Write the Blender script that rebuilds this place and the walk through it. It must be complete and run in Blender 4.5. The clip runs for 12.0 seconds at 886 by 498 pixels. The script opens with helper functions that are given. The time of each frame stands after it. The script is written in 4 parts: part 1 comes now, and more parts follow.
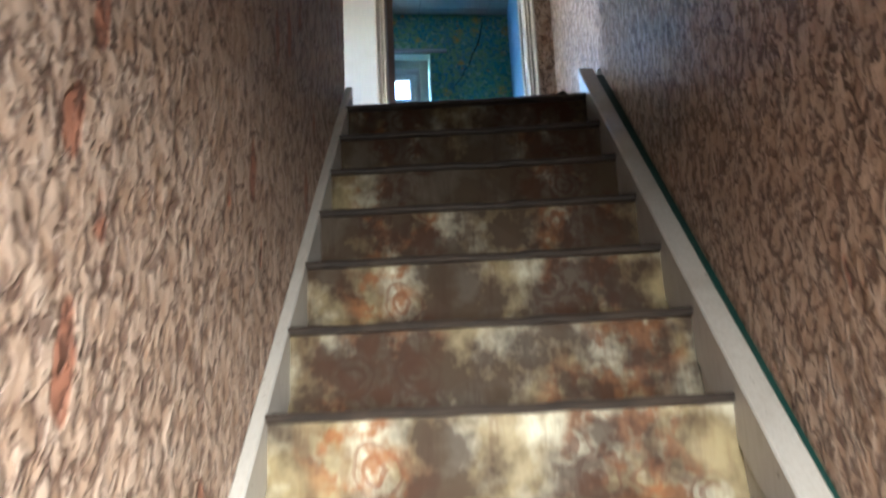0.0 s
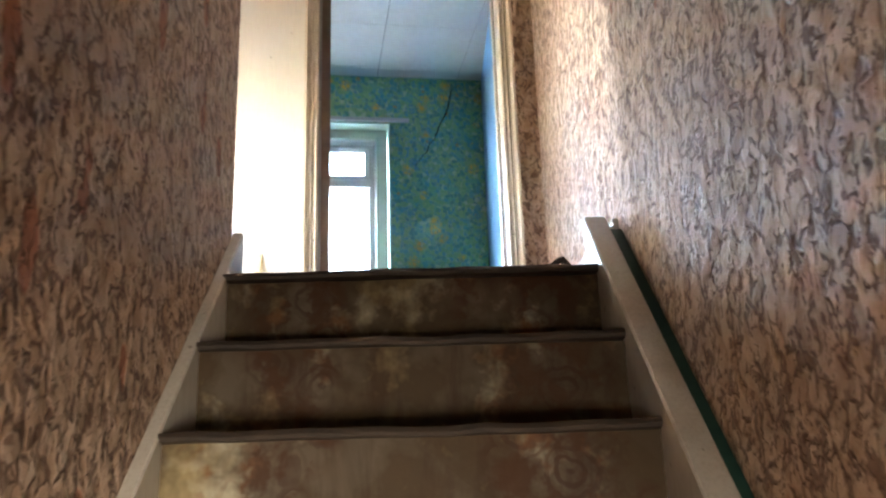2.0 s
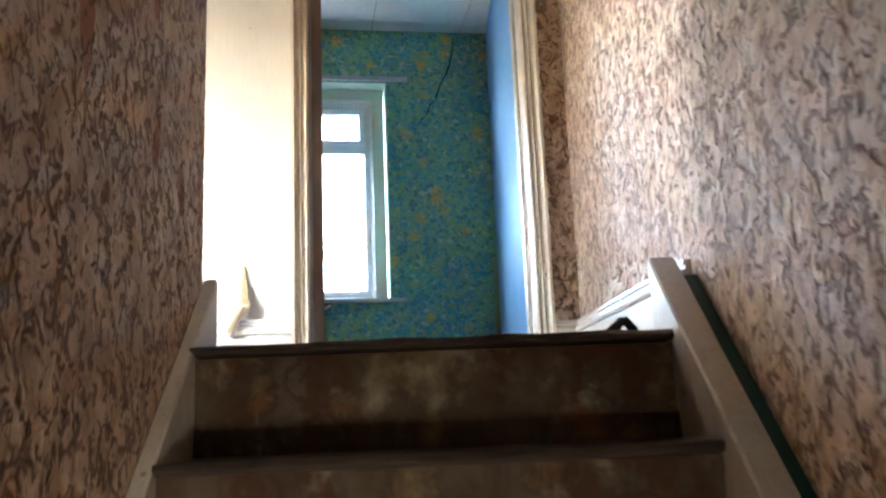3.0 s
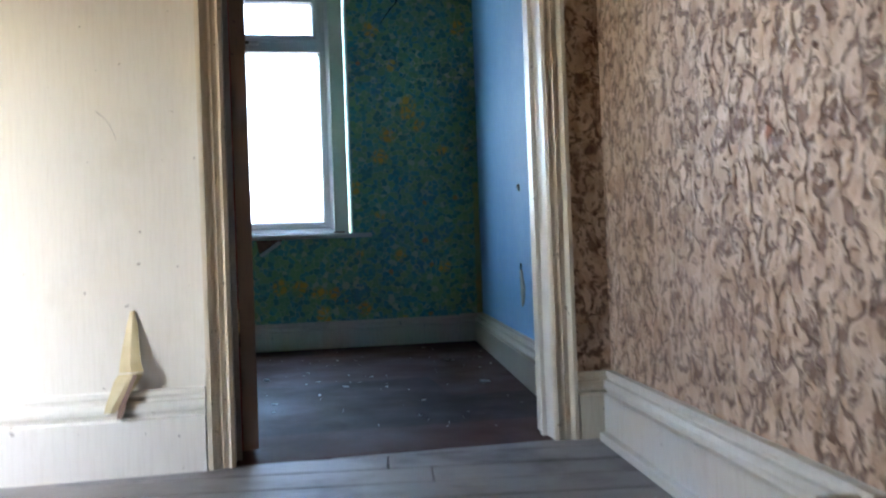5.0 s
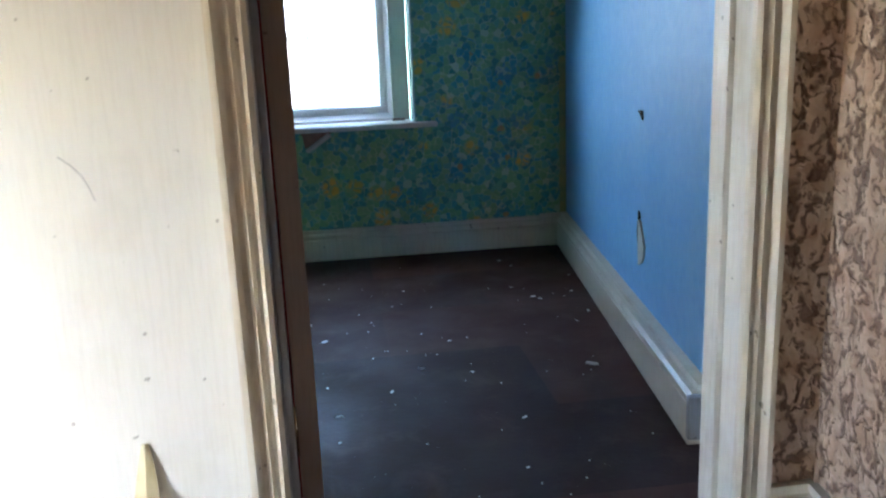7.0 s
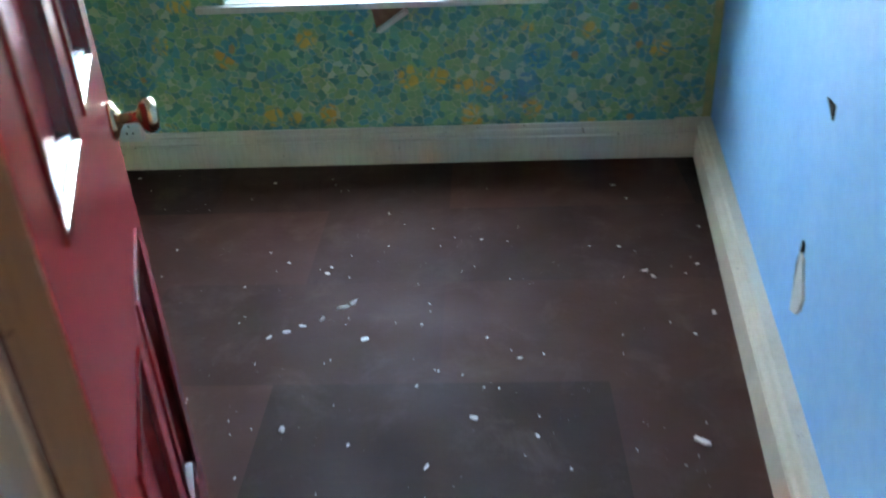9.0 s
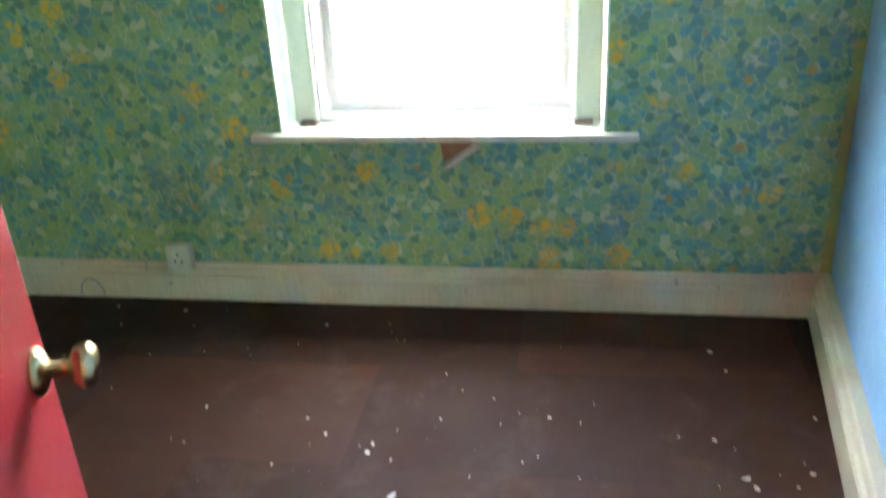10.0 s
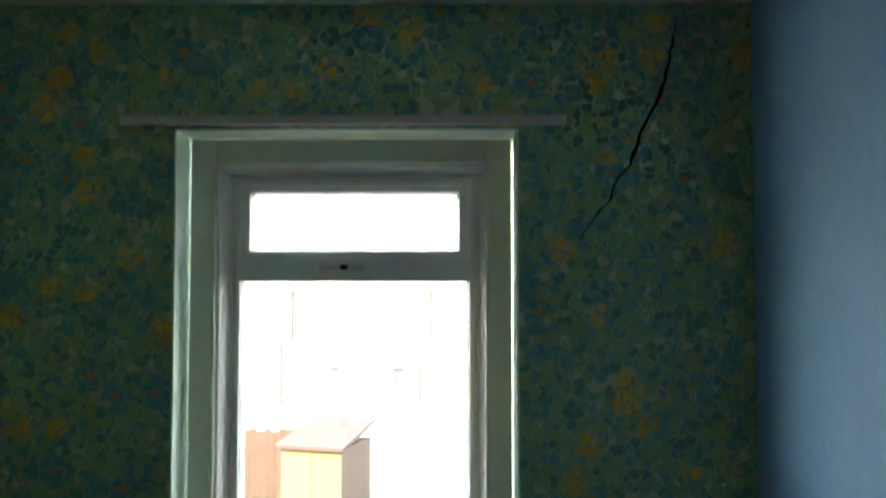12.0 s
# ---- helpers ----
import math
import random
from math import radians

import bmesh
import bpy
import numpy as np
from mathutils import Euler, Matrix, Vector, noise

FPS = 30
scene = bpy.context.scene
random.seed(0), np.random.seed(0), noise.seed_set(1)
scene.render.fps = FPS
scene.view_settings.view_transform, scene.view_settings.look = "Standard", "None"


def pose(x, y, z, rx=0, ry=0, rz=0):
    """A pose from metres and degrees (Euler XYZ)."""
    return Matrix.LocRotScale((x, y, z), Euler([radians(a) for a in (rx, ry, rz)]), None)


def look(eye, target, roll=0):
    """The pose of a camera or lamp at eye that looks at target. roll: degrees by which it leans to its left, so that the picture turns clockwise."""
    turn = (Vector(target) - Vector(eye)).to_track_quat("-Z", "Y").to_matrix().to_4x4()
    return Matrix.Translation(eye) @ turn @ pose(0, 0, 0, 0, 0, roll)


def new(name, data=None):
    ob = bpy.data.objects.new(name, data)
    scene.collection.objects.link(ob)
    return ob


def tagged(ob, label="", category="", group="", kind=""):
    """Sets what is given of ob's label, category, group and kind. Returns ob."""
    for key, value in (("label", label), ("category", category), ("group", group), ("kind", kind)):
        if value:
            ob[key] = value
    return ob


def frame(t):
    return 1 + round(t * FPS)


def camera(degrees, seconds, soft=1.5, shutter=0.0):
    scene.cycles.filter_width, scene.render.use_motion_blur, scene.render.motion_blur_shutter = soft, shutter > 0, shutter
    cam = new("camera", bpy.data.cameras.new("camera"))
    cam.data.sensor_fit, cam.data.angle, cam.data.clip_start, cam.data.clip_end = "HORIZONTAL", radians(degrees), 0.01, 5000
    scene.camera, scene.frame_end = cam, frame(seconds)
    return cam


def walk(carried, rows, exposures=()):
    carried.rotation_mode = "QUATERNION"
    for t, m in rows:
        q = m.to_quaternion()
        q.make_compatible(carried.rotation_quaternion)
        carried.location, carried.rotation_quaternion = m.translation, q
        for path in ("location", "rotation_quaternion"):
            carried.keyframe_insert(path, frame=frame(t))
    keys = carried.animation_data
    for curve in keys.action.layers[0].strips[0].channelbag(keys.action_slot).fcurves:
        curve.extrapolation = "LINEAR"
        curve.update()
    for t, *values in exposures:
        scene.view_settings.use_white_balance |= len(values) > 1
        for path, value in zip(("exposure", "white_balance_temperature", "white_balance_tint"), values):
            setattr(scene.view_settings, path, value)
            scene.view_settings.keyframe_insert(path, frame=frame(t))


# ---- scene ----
cam = camera(55.5, 12.0, soft=2.2, shutter=0.5)
PATH = [
    (0, (0.758, -2.98, -1.286), (0.727, -1.035, -0.819), -2.7),
    (0.5, (0.789, -2.735, -1.077), (0.758, -0.819, -0.505), -3.4),
    (1, (0.836, -2.472, -0.854), (0.799, -0.583, -0.198), -4.6),
    (1.5, (0.856, -2.233, -0.656), (0.876, -0.342, -0.005), -2.0),
    (2, (0.856, -1.997, -0.505), (0.899, -0.071, 0.035), -1.8),
    (2.5, (0.834, -1.807, -0.314), (0.926, 0.14, 0.132), -2.9),
    (3, (0.799, -1.601, -0.143), (0.858, 0.359, 0.248), -2.3),
    (3.2, (0.784, -1.528, -0.085), (0.851, 0.434, 0.294), -2.4),
    (4.8, (0.798, -0.886, 0.384), (0.945, 1.108, 0.425), -2.0),
    (5, (0.803, -0.817, 0.453), (0.933, 1.178, 0.476), -2.1),
    (5.5, (0.744, -0.63, 0.577), (0.867, 1.365, 0.512), -2.6),
    (6, (0.727, -0.468, 0.701), (0.869, 1.517, 0.501), -0.5),
    (6.5, (0.713, -0.276, 0.807), (0.705, 1.685, 0.413), -2.4),
    (6.7, (0.692, -0.202, 0.856), (0.699, 1.756, 0.448), -2.1),
    (8.3, (0.777, 0.437, 1.219), (0.779, 2.222, 0.316), -4.7),
    (8.5, (0.809, 0.552, 1.233), (0.716, 2.338, 0.337), -3.4),
    (9, (0.847, 0.803, 1.314), (0.536, 2.503, 0.308), -2.8),
    (9.5, (0.851, 1.064, 1.344), (0.474, 2.745, 0.328), -1.7),
    (10, (0.856, 1.244, 1.383), (0.317, 2.975, 0.538), -3.3),
    (10.5, (0.824, 1.285, 1.473), (0.274, 3.079, 0.78), -3.8),
    (10.8, (0.752, 1.264, 1.524), (0.307, 3.143, 1.002), -2.8),
    (11, (0.728, 1.245, 1.520), (0.343, 3.166, 1.120), -1.8),
    (11.3, (0.721, 1.241, 1.490), (0.401, 3.209, 1.338), -0.9),
    (11.5, (0.729, 1.235, 1.495), (0.421, 3.211, 1.438), -0.6),
    (12, (0.719, 1.221, 1.587), (0.462, 3.202, 1.681), -0.0),
]
EXPOSURES = [(0.0, 5.65, 5300, 5), (0.5, 6.4, 5700, 6), (1.0, 6.7, 6100, 8), (1.5, 6.8, 6700, 10), (2.5, 6.8, 6700, 10), (3.2, 6.4, 6600, 10), (4.8, 5.3, 6500, 10), (5.5, 5.2, 6300, 10), (6.5, 5.5, 6200, 10), (8.5, 6.4, 5900, 2),
             (9.0, 7.0, 7200, 9), (9.5, 7.85, 10500, 16), (10.0, 7.7, 9400, 14), (10.5, 7.4, 9600, 10), (11.0, 5.6, 9000, 8), (11.5, 4.8, 9000, 8), (12.0, 4.95, 9400, 8)]
walk(cam, [(t, look(eye, target, roll)) for t, eye, target, roll in PATH], EXPOSURES)

# ---- light ----
SUN_ELEVATION, SUN_AZIMUTH = 48, 215
world = bpy.data.worlds.new("sky")
scene.world = world
world.use_nodes = True
wn = world.node_tree.nodes
sky = wn.new("ShaderNodeTexSky")
sky.sky_type = "NISHITA"
sky.sun_disc = False
sky.sun_elevation, sky.sun_rotation = radians(SUN_ELEVATION), radians(SUN_AZIMUTH)
world.node_tree.links.new(sky.outputs[0], wn["Background"].inputs[0])
wn["Background"].inputs[1].default_value = 0.15


def lamp(name, kind, m, energy, colour=(1, 1, 1), **more):
    data = bpy.data.lights.new(name, kind)
    data.energy, data.color = energy, colour
    if kind == "AREA":
        data.shape, data.size, data.size_y = "RECTANGLE", more["w"], more["h"]
        data.spread = radians(more["spread"])
    else:
        data.angle = radians(10)
    ob = new(name, data)
    ob.matrix_world = m
    return ob


# The sun stands behind the house: it lights the yards and not the back room.
az, el = radians(SUN_AZIMUTH), radians(SUN_ELEVATION)
sun_from = Vector((math.sin(az) * math.cos(el), math.cos(az) * math.cos(el), math.sin(el)))
lamp("sun", "SUN", look(sun_from * 30, (0, 0, 0)), 0.8, (1, 0.95, 0.87))
# Added lamp above and outside the window, boosting the back yard's sky light.
lamp("window_sky_boost", "AREA", look((-0.05, 4.75, 2.85), (0.35, 2.9, 0.4)), 0.35, (0.97, 0.99, 1), w=1.6, h=1.0, spread=150)
# Added lamp for the landing's daylight, set in an assumed, unseen side opening.
lamp("landing_daylight_lamp", "AREA", look((-1.0, 0.10, 0.65), (-0.70, 1.05, 0.35)), 0.22, (1, 0.95, 0.87), w=0.5, h=0.85, spread=98)
# Added narrow beam that brightens the papered wall opposite; no such source is known.
lamp("landing_end_fill", "AREA", look((-1.62, 0.42, 1.25), (1.37, 0.24, 0.75)), 0.035, (1, 0.95, 0.90), w=0.35, h=0.65, spread=34)
# Added lamp for unseen light at the stair foot; no door is built there.
lamp("stair_foot_light", "AREA", look((1.02, -3.70, -1.30), (0.72, -2.4, -1.72)), 0.75, (1, 0.88, 0.72), w=0.4, h=0.9, spread=76)



# ---- materials ----
class Mat:
    """A node material with short calls for its nodes."""

    def __init__(self, name, rough=0.6, metal=0.0):
        self.m = bpy.data.materials.new(name)
        self.m.use_nodes = True
        self.t = self.m.node_tree
        self.b = self.t.nodes["Principled BSDF"]
        self.b.inputs["Roughness"].default_value = rough
        self.b.inputs["Metallic"].default_value = metal
        self.co = self.t.nodes.new("ShaderNodeTexCoord").outputs["Object"]

    def put(self, socket, value):
        if hasattr(value, "links"):
            self.t.links.new(value, socket)
        else:
            socket.default_value = value

    def map(self, scale=(1, 1, 1), rot=(0, 0, 0), of=None):
        n = self.t.nodes.new("ShaderNodeMapping")
        self.put(n.inputs[0], of or self.co)
        n.inputs["Scale"].default_value = scale
        n.inputs["Rotation"].default_value = [radians(a) for a in rot]
        return n.outputs[0]

    def noise(self, scale, detail=3.0, rough=0.55, at=None, warp=0.0, colour=False):
        n = self.t.nodes.new("ShaderNodeTexNoise")
        self.put(n.inputs["Vector"], at or self.co)
        n.inputs["Scale"].default_value, n.inputs["Detail"].default_value = scale, detail
        n.inputs["Roughness"].default_value, n.inputs["Distortion"].default_value = rough, warp
        return n.outputs["Color" if colour else "Fac"]

    def cells(self, scale, at=None, out="Distance", jitter=1.0, feature="F1"):
        n = self.t.nodes.new("ShaderNodeTexVoronoi")
        n.feature = feature
        self.put(n.inputs["Vector"], at or self.co)
        n.inputs["Scale"].default_value, n.inputs["Randomness"].default_value = scale, jitter
        return n.outputs[out]

    def ramp(self, fac, stops, sharp=False):
        n = self.t.nodes.new("ShaderNodeValToRGB")
        self.put(n.inputs[0], fac)
        n.color_ramp.interpolation = "CONSTANT" if sharp else "LINEAR"
        e = n.color_ramp.elements
        while len(e) < len(stops):
            e.new(0.5)
        for k, (p, c) in zip(e, stops):
            k.position = p
            k.color = (*c, 1) if isinstance(c, tuple) else (c, c, c, 1)
        return n.outputs[0]

    def mix(self, fac, a, b, how="MIX"):
        n = self.t.nodes.new("ShaderNodeMix")
        n.data_type, n.blend_type = "RGBA", how
        for i, v in ((0, fac), (6, a), (7, b)):
            self.put(n.inputs[i], (*v, 1) if isinstance(v, tuple) else v)
        return n.outputs[2]

    def math(self, op, a, b=0.0):
        n = self.t.nodes.new("ShaderNodeMath")
        n.operation = op
        self.put(n.inputs[0], a)
        self.put(n.inputs[1], b)
        return n.outputs[0]

    def shift(self, amount, colour):
        """The object coordinates, pushed about by a colour."""
        a = self.t.nodes.new("ShaderNodeVectorMath")
        a.operation = "MULTIPLY_ADD"
        self.put(a.inputs[0], colour)
        a.inputs[1].default_value = (amount,) * 3
        self.put(a.inputs[2], self.co)
        return a.outputs[0]

    def split(self, colour):
        n = self.t.nodes.new("ShaderNodeSeparateColor")
        self.put(n.inputs[0], colour)
        return n.outputs

    def done(self, colour, rough=None, height=None, depth=0.002, strength=1.0):
        self.put(self.b.inputs["Base Color"], (*colour, 1) if isinstance(colour, tuple) else colour)
        if rough is not None:
            self.put(self.b.inputs["Roughness"], rough)
        if height is not None:
            n = self.t.nodes.new("ShaderNodeBump")
            n.inputs["Distance"].default_value, n.inputs["Strength"].default_value = depth, strength
            self.put(n.inputs["Height"], height)
            self.t.links.new(n.outputs[0], self.b.inputs["Normal"])
        return self.m


def plain(name, a, b=None, rough=0.6, metal=0.0, grain=40.0, depth=0.0006, broad=2.5):
    """Two close colours mixed by broad stains and a fine grain."""
    k = Mat(name, rough, metal)
    b = b or tuple(c * 0.8 for c in a)
    f = k.math("ADD", k.math("MULTIPLY", k.noise(broad, 4), 0.6), k.math("MULTIPLY", k.noise(grain, 3), 0.4))
    return k.done(k.mix(k.ramp(f, [(0.38, 0.0), (0.62, 1.0)]), a, b), None, k.noise(grain * 2, 2), depth)


def stroke_paper():
    """Heavy relief paper: short curved strokes pressed in, their shade put into the colour, salmon, with rust leaf
    shapes here and there.
    """
    k = Mat("salmon_relief_paper", 0.55)
    warp = k.shift(0.075, k.noise(13, 3, 0.6, colour=True))
    at = k.map((1, 1, 0.62), (24, 0, 0), warp)
    at2 = k.map((1, 1, 0.72), (-18, 0, 0), warp)
    ridge = k.cells(19, at, "Distance", 1.0, "DISTANCE_TO_EDGE")
    ridge2 = k.cells(31, at2, "Distance", 1.0, "DISTANCE_TO_EDGE")
    gate = k.ramp(k.noise(28, 2.0, 0.55, at), [(0.50, 0.0), (0.56, 1.0)])
    gate2 = k.ramp(k.noise(36, 2.0, 0.55, at2), [(0.50, 0.0), (0.55, 1.0)])
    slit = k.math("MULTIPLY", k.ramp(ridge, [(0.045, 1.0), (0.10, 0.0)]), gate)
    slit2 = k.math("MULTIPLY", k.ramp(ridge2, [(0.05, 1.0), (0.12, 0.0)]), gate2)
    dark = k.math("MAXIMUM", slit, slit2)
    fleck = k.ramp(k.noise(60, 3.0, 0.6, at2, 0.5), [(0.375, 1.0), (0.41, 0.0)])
    leaf_at = k.map((1, 1, 0.36), (-22, 0, 0), k.shift(0.05, k.noise(10, 2, colour=True)))
    leaf = k.math("MULTIPLY", k.ramp(k.cells(11, leaf_at), [(0.27, 1.0), (0.31, 0.0)]), k.ramp(k.split(k.cells(11, leaf_at, "Color"))[0], [(0.74, 0.0), (0.75, 1.0)]))
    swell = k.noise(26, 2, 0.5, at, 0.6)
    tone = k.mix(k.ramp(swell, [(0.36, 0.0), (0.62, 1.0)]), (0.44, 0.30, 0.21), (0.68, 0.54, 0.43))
    tone = k.mix(k.math("MULTIPLY", k.noise(1.7, 3), 0.5), tone, (0.50, 0.32, 0.205))
    c = k.mix(k.math("MULTIPLY", leaf, 0.85), tone, (0.40, 0.15, 0.085))
    # Brown flecks and slits paint in the shade of the pressed recesses.
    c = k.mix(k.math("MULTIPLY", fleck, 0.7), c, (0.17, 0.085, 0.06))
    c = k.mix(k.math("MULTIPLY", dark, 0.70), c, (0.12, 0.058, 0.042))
    low = k.math("ADD", k.math("MULTIPLY", dark, 0.8), k.math("ADD", k.math("MULTIPLY", fleck, 0.4), k.math("MULTIPLY", leaf, 0.5)))
    h = k.math("SUBTRACT", k.math("MULTIPLY", swell, 1.6), low)
    return k.done(c, 0.6, h, 0.010, 0.9)


def flower_paper():
    """Sixties flower paper: pale green ground, small leaves, turquoise and ochre blooms of several petals."""
    k = Mat("green_flower_paper", 0.6)
    at = k.shift(0.022, k.noise(34, 2, colour=True))
    small = k.split(k.cells(37, at, "Color"))
    c = k.ramp(small[0], [(0.0, (0.08, 0.28, 0.25)), (0.2, (0.18, 0.40, 0.21)), (0.42, (0.09, 0.34, 0.37)), (0.56, (0.22, 0.44, 0.22)),
                          (0.74, (0.15, 0.40, 0.30)), (0.94, (0.36, 0.53, 0.38))], True)
    edge = k.ramp(k.cells(37, at, "Distance", 1.0, "DISTANCE_TO_EDGE"), [(0.025, 1.0), (0.085, 0.0)])
    c = k.mix(k.math("MULTIPLY", edge, k.ramp(k.noise(20, 2), [(0.40, 0.08), (0.60, 0.62)])), c, (0.52, 0.62, 0.42))
    at2 = k.shift(0.028, k.noise(26, 2, colour=True))
    big, far = k.split(k.cells(8.4, at2, "Color")), k.cells(8.4, at2)
    hue = k.ramp(big[1], [(0.0, (0.06, 0.32, 0.41)), (0.30, (0.66, 0.50, 0.09)), (0.60, (0.06, 0.40, 0.46)), (0.80, (0.60, 0.42, 0.08)), (0.90, (0.10, 0.31, 0.41))], True)
    petal = k.math("MULTIPLY", k.ramp(far, [(0.36, 1.0), (0.46, 0.0)]), k.ramp(big[0], [(0.26, 0.0), (0.28, 1.0)]))
    florets = k.ramp(k.cells(26, at2, "Distance", 1.0, "DISTANCE_TO_EDGE"), [(0.05, 0.15), (0.16, 1.0)])
    hue = k.mix(k.math("MULTIPLY", small[2], 0.35), hue, k.mix(1.0, hue, (0.55, 0.6, 0.62), "MULTIPLY"))
    c = k.mix(k.math("MULTIPLY", petal, k.math("MULTIPLY", florets, 0.9)), c, hue)
    heart = k.math("MULTIPLY", petal, k.ramp(far, [(0.09, 1.0), (0.13, 0.0)]))
    c = k.mix(k.math("MULTIPLY", heart, 0.75), c, (0.44, 0.28, 0.07))
    c = k.mix(k.math("MULTIPLY", k.noise(1.2, 4), 0.45), c, k.mix(1.0, c, (0.66, 0.66, 0.58), "MULTIPLY"))
    c = k.mix(1.0, c, (1.32, 1.14, 1.12), "MULTIPLY")
    return k.done(c, 0.55, k.noise(120, 2), 0.0006)


def step_vinyl(name="worn_floral_vinyl", darkening=0.88, lo=0.42, hi=0.60):
    """Worn floral vinyl of the stairs: ochre cream with rust scrolls, blackened by use; lower lo and hi add shade."""
    k = Mat(name, 0.5)
    k.b.inputs["Specular IOR Level"].default_value = 0.2
    own = k.co
    rnd = k.t.nodes.new("ShaderNodeObjectInfo").outputs["Random"]
    comb = k.t.nodes.new("ShaderNodeCombineXYZ")
    k.put(comb.inputs[0], k.math("MULTIPLY", rnd, 9.0))
    add = k.t.nodes.new("ShaderNodeVectorMath")
    k.put(add.inputs[0], k.co)
    k.put(add.inputs[1], comb.outputs[0])
    k.co = add.outputs[0]
    at = k.shift(0.06, k.noise(11, 3, colour=True))
    far = k.cells(8.5, at)
    rings = k.math("SINE", k.math("MULTIPLY", far, 34.0))
    ring = k.math("MULTIPLY", k.ramp(rings, [(0.0, 0.0), (0.6, 1.0)]), k.ramp(far, [(0.38, 1.0), (0.55, 0.0)]))
    leafy = k.ramp(k.cells(24, at, "Distance", 1.0, "DISTANCE_TO_EDGE"), [(0.05, 1.0), (0.14, 0.0)])
    # the printed sprays stand in two columns up the flight
    sep = k.t.nodes.new("ShaderNodeSeparateXYZ")
    k.put(sep.inputs[0], own)
    column = k.math("ABSOLUTE", k.math("SUBTRACT", k.math("ABSOLUTE", k.math("SUBTRACT", sep.outputs[0], 0.83)), 0.27))
    column = k.math("ADD", column, k.math("MULTIPLY", k.math("SUBTRACT", k.noise(4.0, 2), 0.5), 0.5))
    spray = k.ramp(column, [(0.09, 1.0), (0.15, 0.0)])
    base = k.mix(k.noise(6, 4), (0.42, 0.35, 0.19), (0.24, 0.17, 0.075))
    base = k.mix(k.ramp(k.noise(6, 4), [(0.48, 0.0), (0.60, 0.95)]), base, (0.64, 0.59, 0.43))
    streak = k.noise(13, 4, 0.65, k.map((1, 0.2, 0.16)), 0.3)
    base = k.mix(k.ramp(streak, [(0.50, 0.0), (0.66, 0.75)]), base, (0.20, 0.13, 0.06))
    c = k.mix(k.math("MULTIPLY", k.math("MAXIMUM", ring, k.math("MULTIPLY", leafy, 0.35)), k.math("MULTIPLY", spray, 0.7)), base, (0.15, 0.040, 0.010))
    blot = k.ramp(k.noise(15, 3, 0.6), [(0.46, 0.0), (0.56, 0.85)])
    c = k.mix(k.math("MULTIPLY", blot, spray), c, (0.27, 0.105, 0.028))
    wear_shade = k.ramp(k.noise(3.4, 5, 0.65), [(lo, 0.0), (hi, darkening)])
    c = k.mix(wear_shade, c, k.mix(k.noise(9, 4), (0.018, 0.009, 0.008), (0.050, 0.025, 0.015)))
    return k.done(c, k.ramp(wear_shade, [(0.0, 0.4), (1.0, 0.7)]), k.noise(30, 3), 0.002)


def lino():
    """Dark brown floor sheet with square paler patches, dust and scuffs."""
    k = Mat("dark_brown_floor_sheet", 0.7)
    k.b.inputs["Specular IOR Level"].default_value = 0.18
    at = k.map((1, 1, 1), (0, 0, -7))
    ch = k.t.nodes.new("ShaderNodeTexBrick")
    k.put(ch.inputs["Vector"], at)
    ch.inputs["Scale"].default_value, ch.inputs["Mortar Size"].default_value = 1.0, 0.0
    ch.inputs["Brick Width"].default_value, ch.inputs["Row Height"].default_value = 0.82, 0.46
    ch.inputs["Mortar"].default_value = (0, 0, 0, 1)
    ch.inputs["Color1"].default_value, ch.inputs["Color2"].default_value = (0, 0, 0, 1), (1, 1, 1, 1)
    base = k.mix(k.noise(2.2, 4), (0.018, 0.008, 0.0068), (0.038, 0.016, 0.012))
    c = k.mix(k.math("MULTIPLY", ch.outputs["Color"], 0.27), base, (0.17, 0.062, 0.042))
    dust = k.ramp(k.noise(5, 6, 0.7, None, 0.5), [(0.52, 0.0), (0.75, 0.35)])
    c = k.mix(dust, c, (0.12, 0.08, 0.066))
    spots = k.ramp(k.cells(55), [(0.05, 1.0), (0.09, 0.0)])
    thin = k.ramp(k.noise(9, 2), [(0.56, 0.0), (0.62, 0.7)])
    c = k.mix(k.math("MULTIPLY", spots, thin), c, (0.4, 0.36, 0.33))
    return k.done(c, k.ramp(k.noise(4, 5), [(0.3, 0.55), (0.7, 0.8)]), k.noise(60, 3), 0.0008)


def boards():
    k = Mat("grey_worn_boards", 0.6)
    rnd = k.t.nodes.new("ShaderNodeObjectInfo").outputs["Random"]
    grain = k.noise(9, 5, 0.6, k.map((1.2, 14, 14)), 0.4)
    c = k.mix(grain, (0.15, 0.145, 0.145), (0.32, 0.315, 0.32))
    c = k.mix(k.ramp(k.noise(5, 5), [(0.5, 0.0), (0.7, 0.8)]), c, (0.06, 0.055, 0.055))
    c = k.mix(k.math("MULTIPLY", rnd, 0.35), c, (0.2, 0.17, 0.14))
    return k.done(c, 0.55, grain, 0.0015)


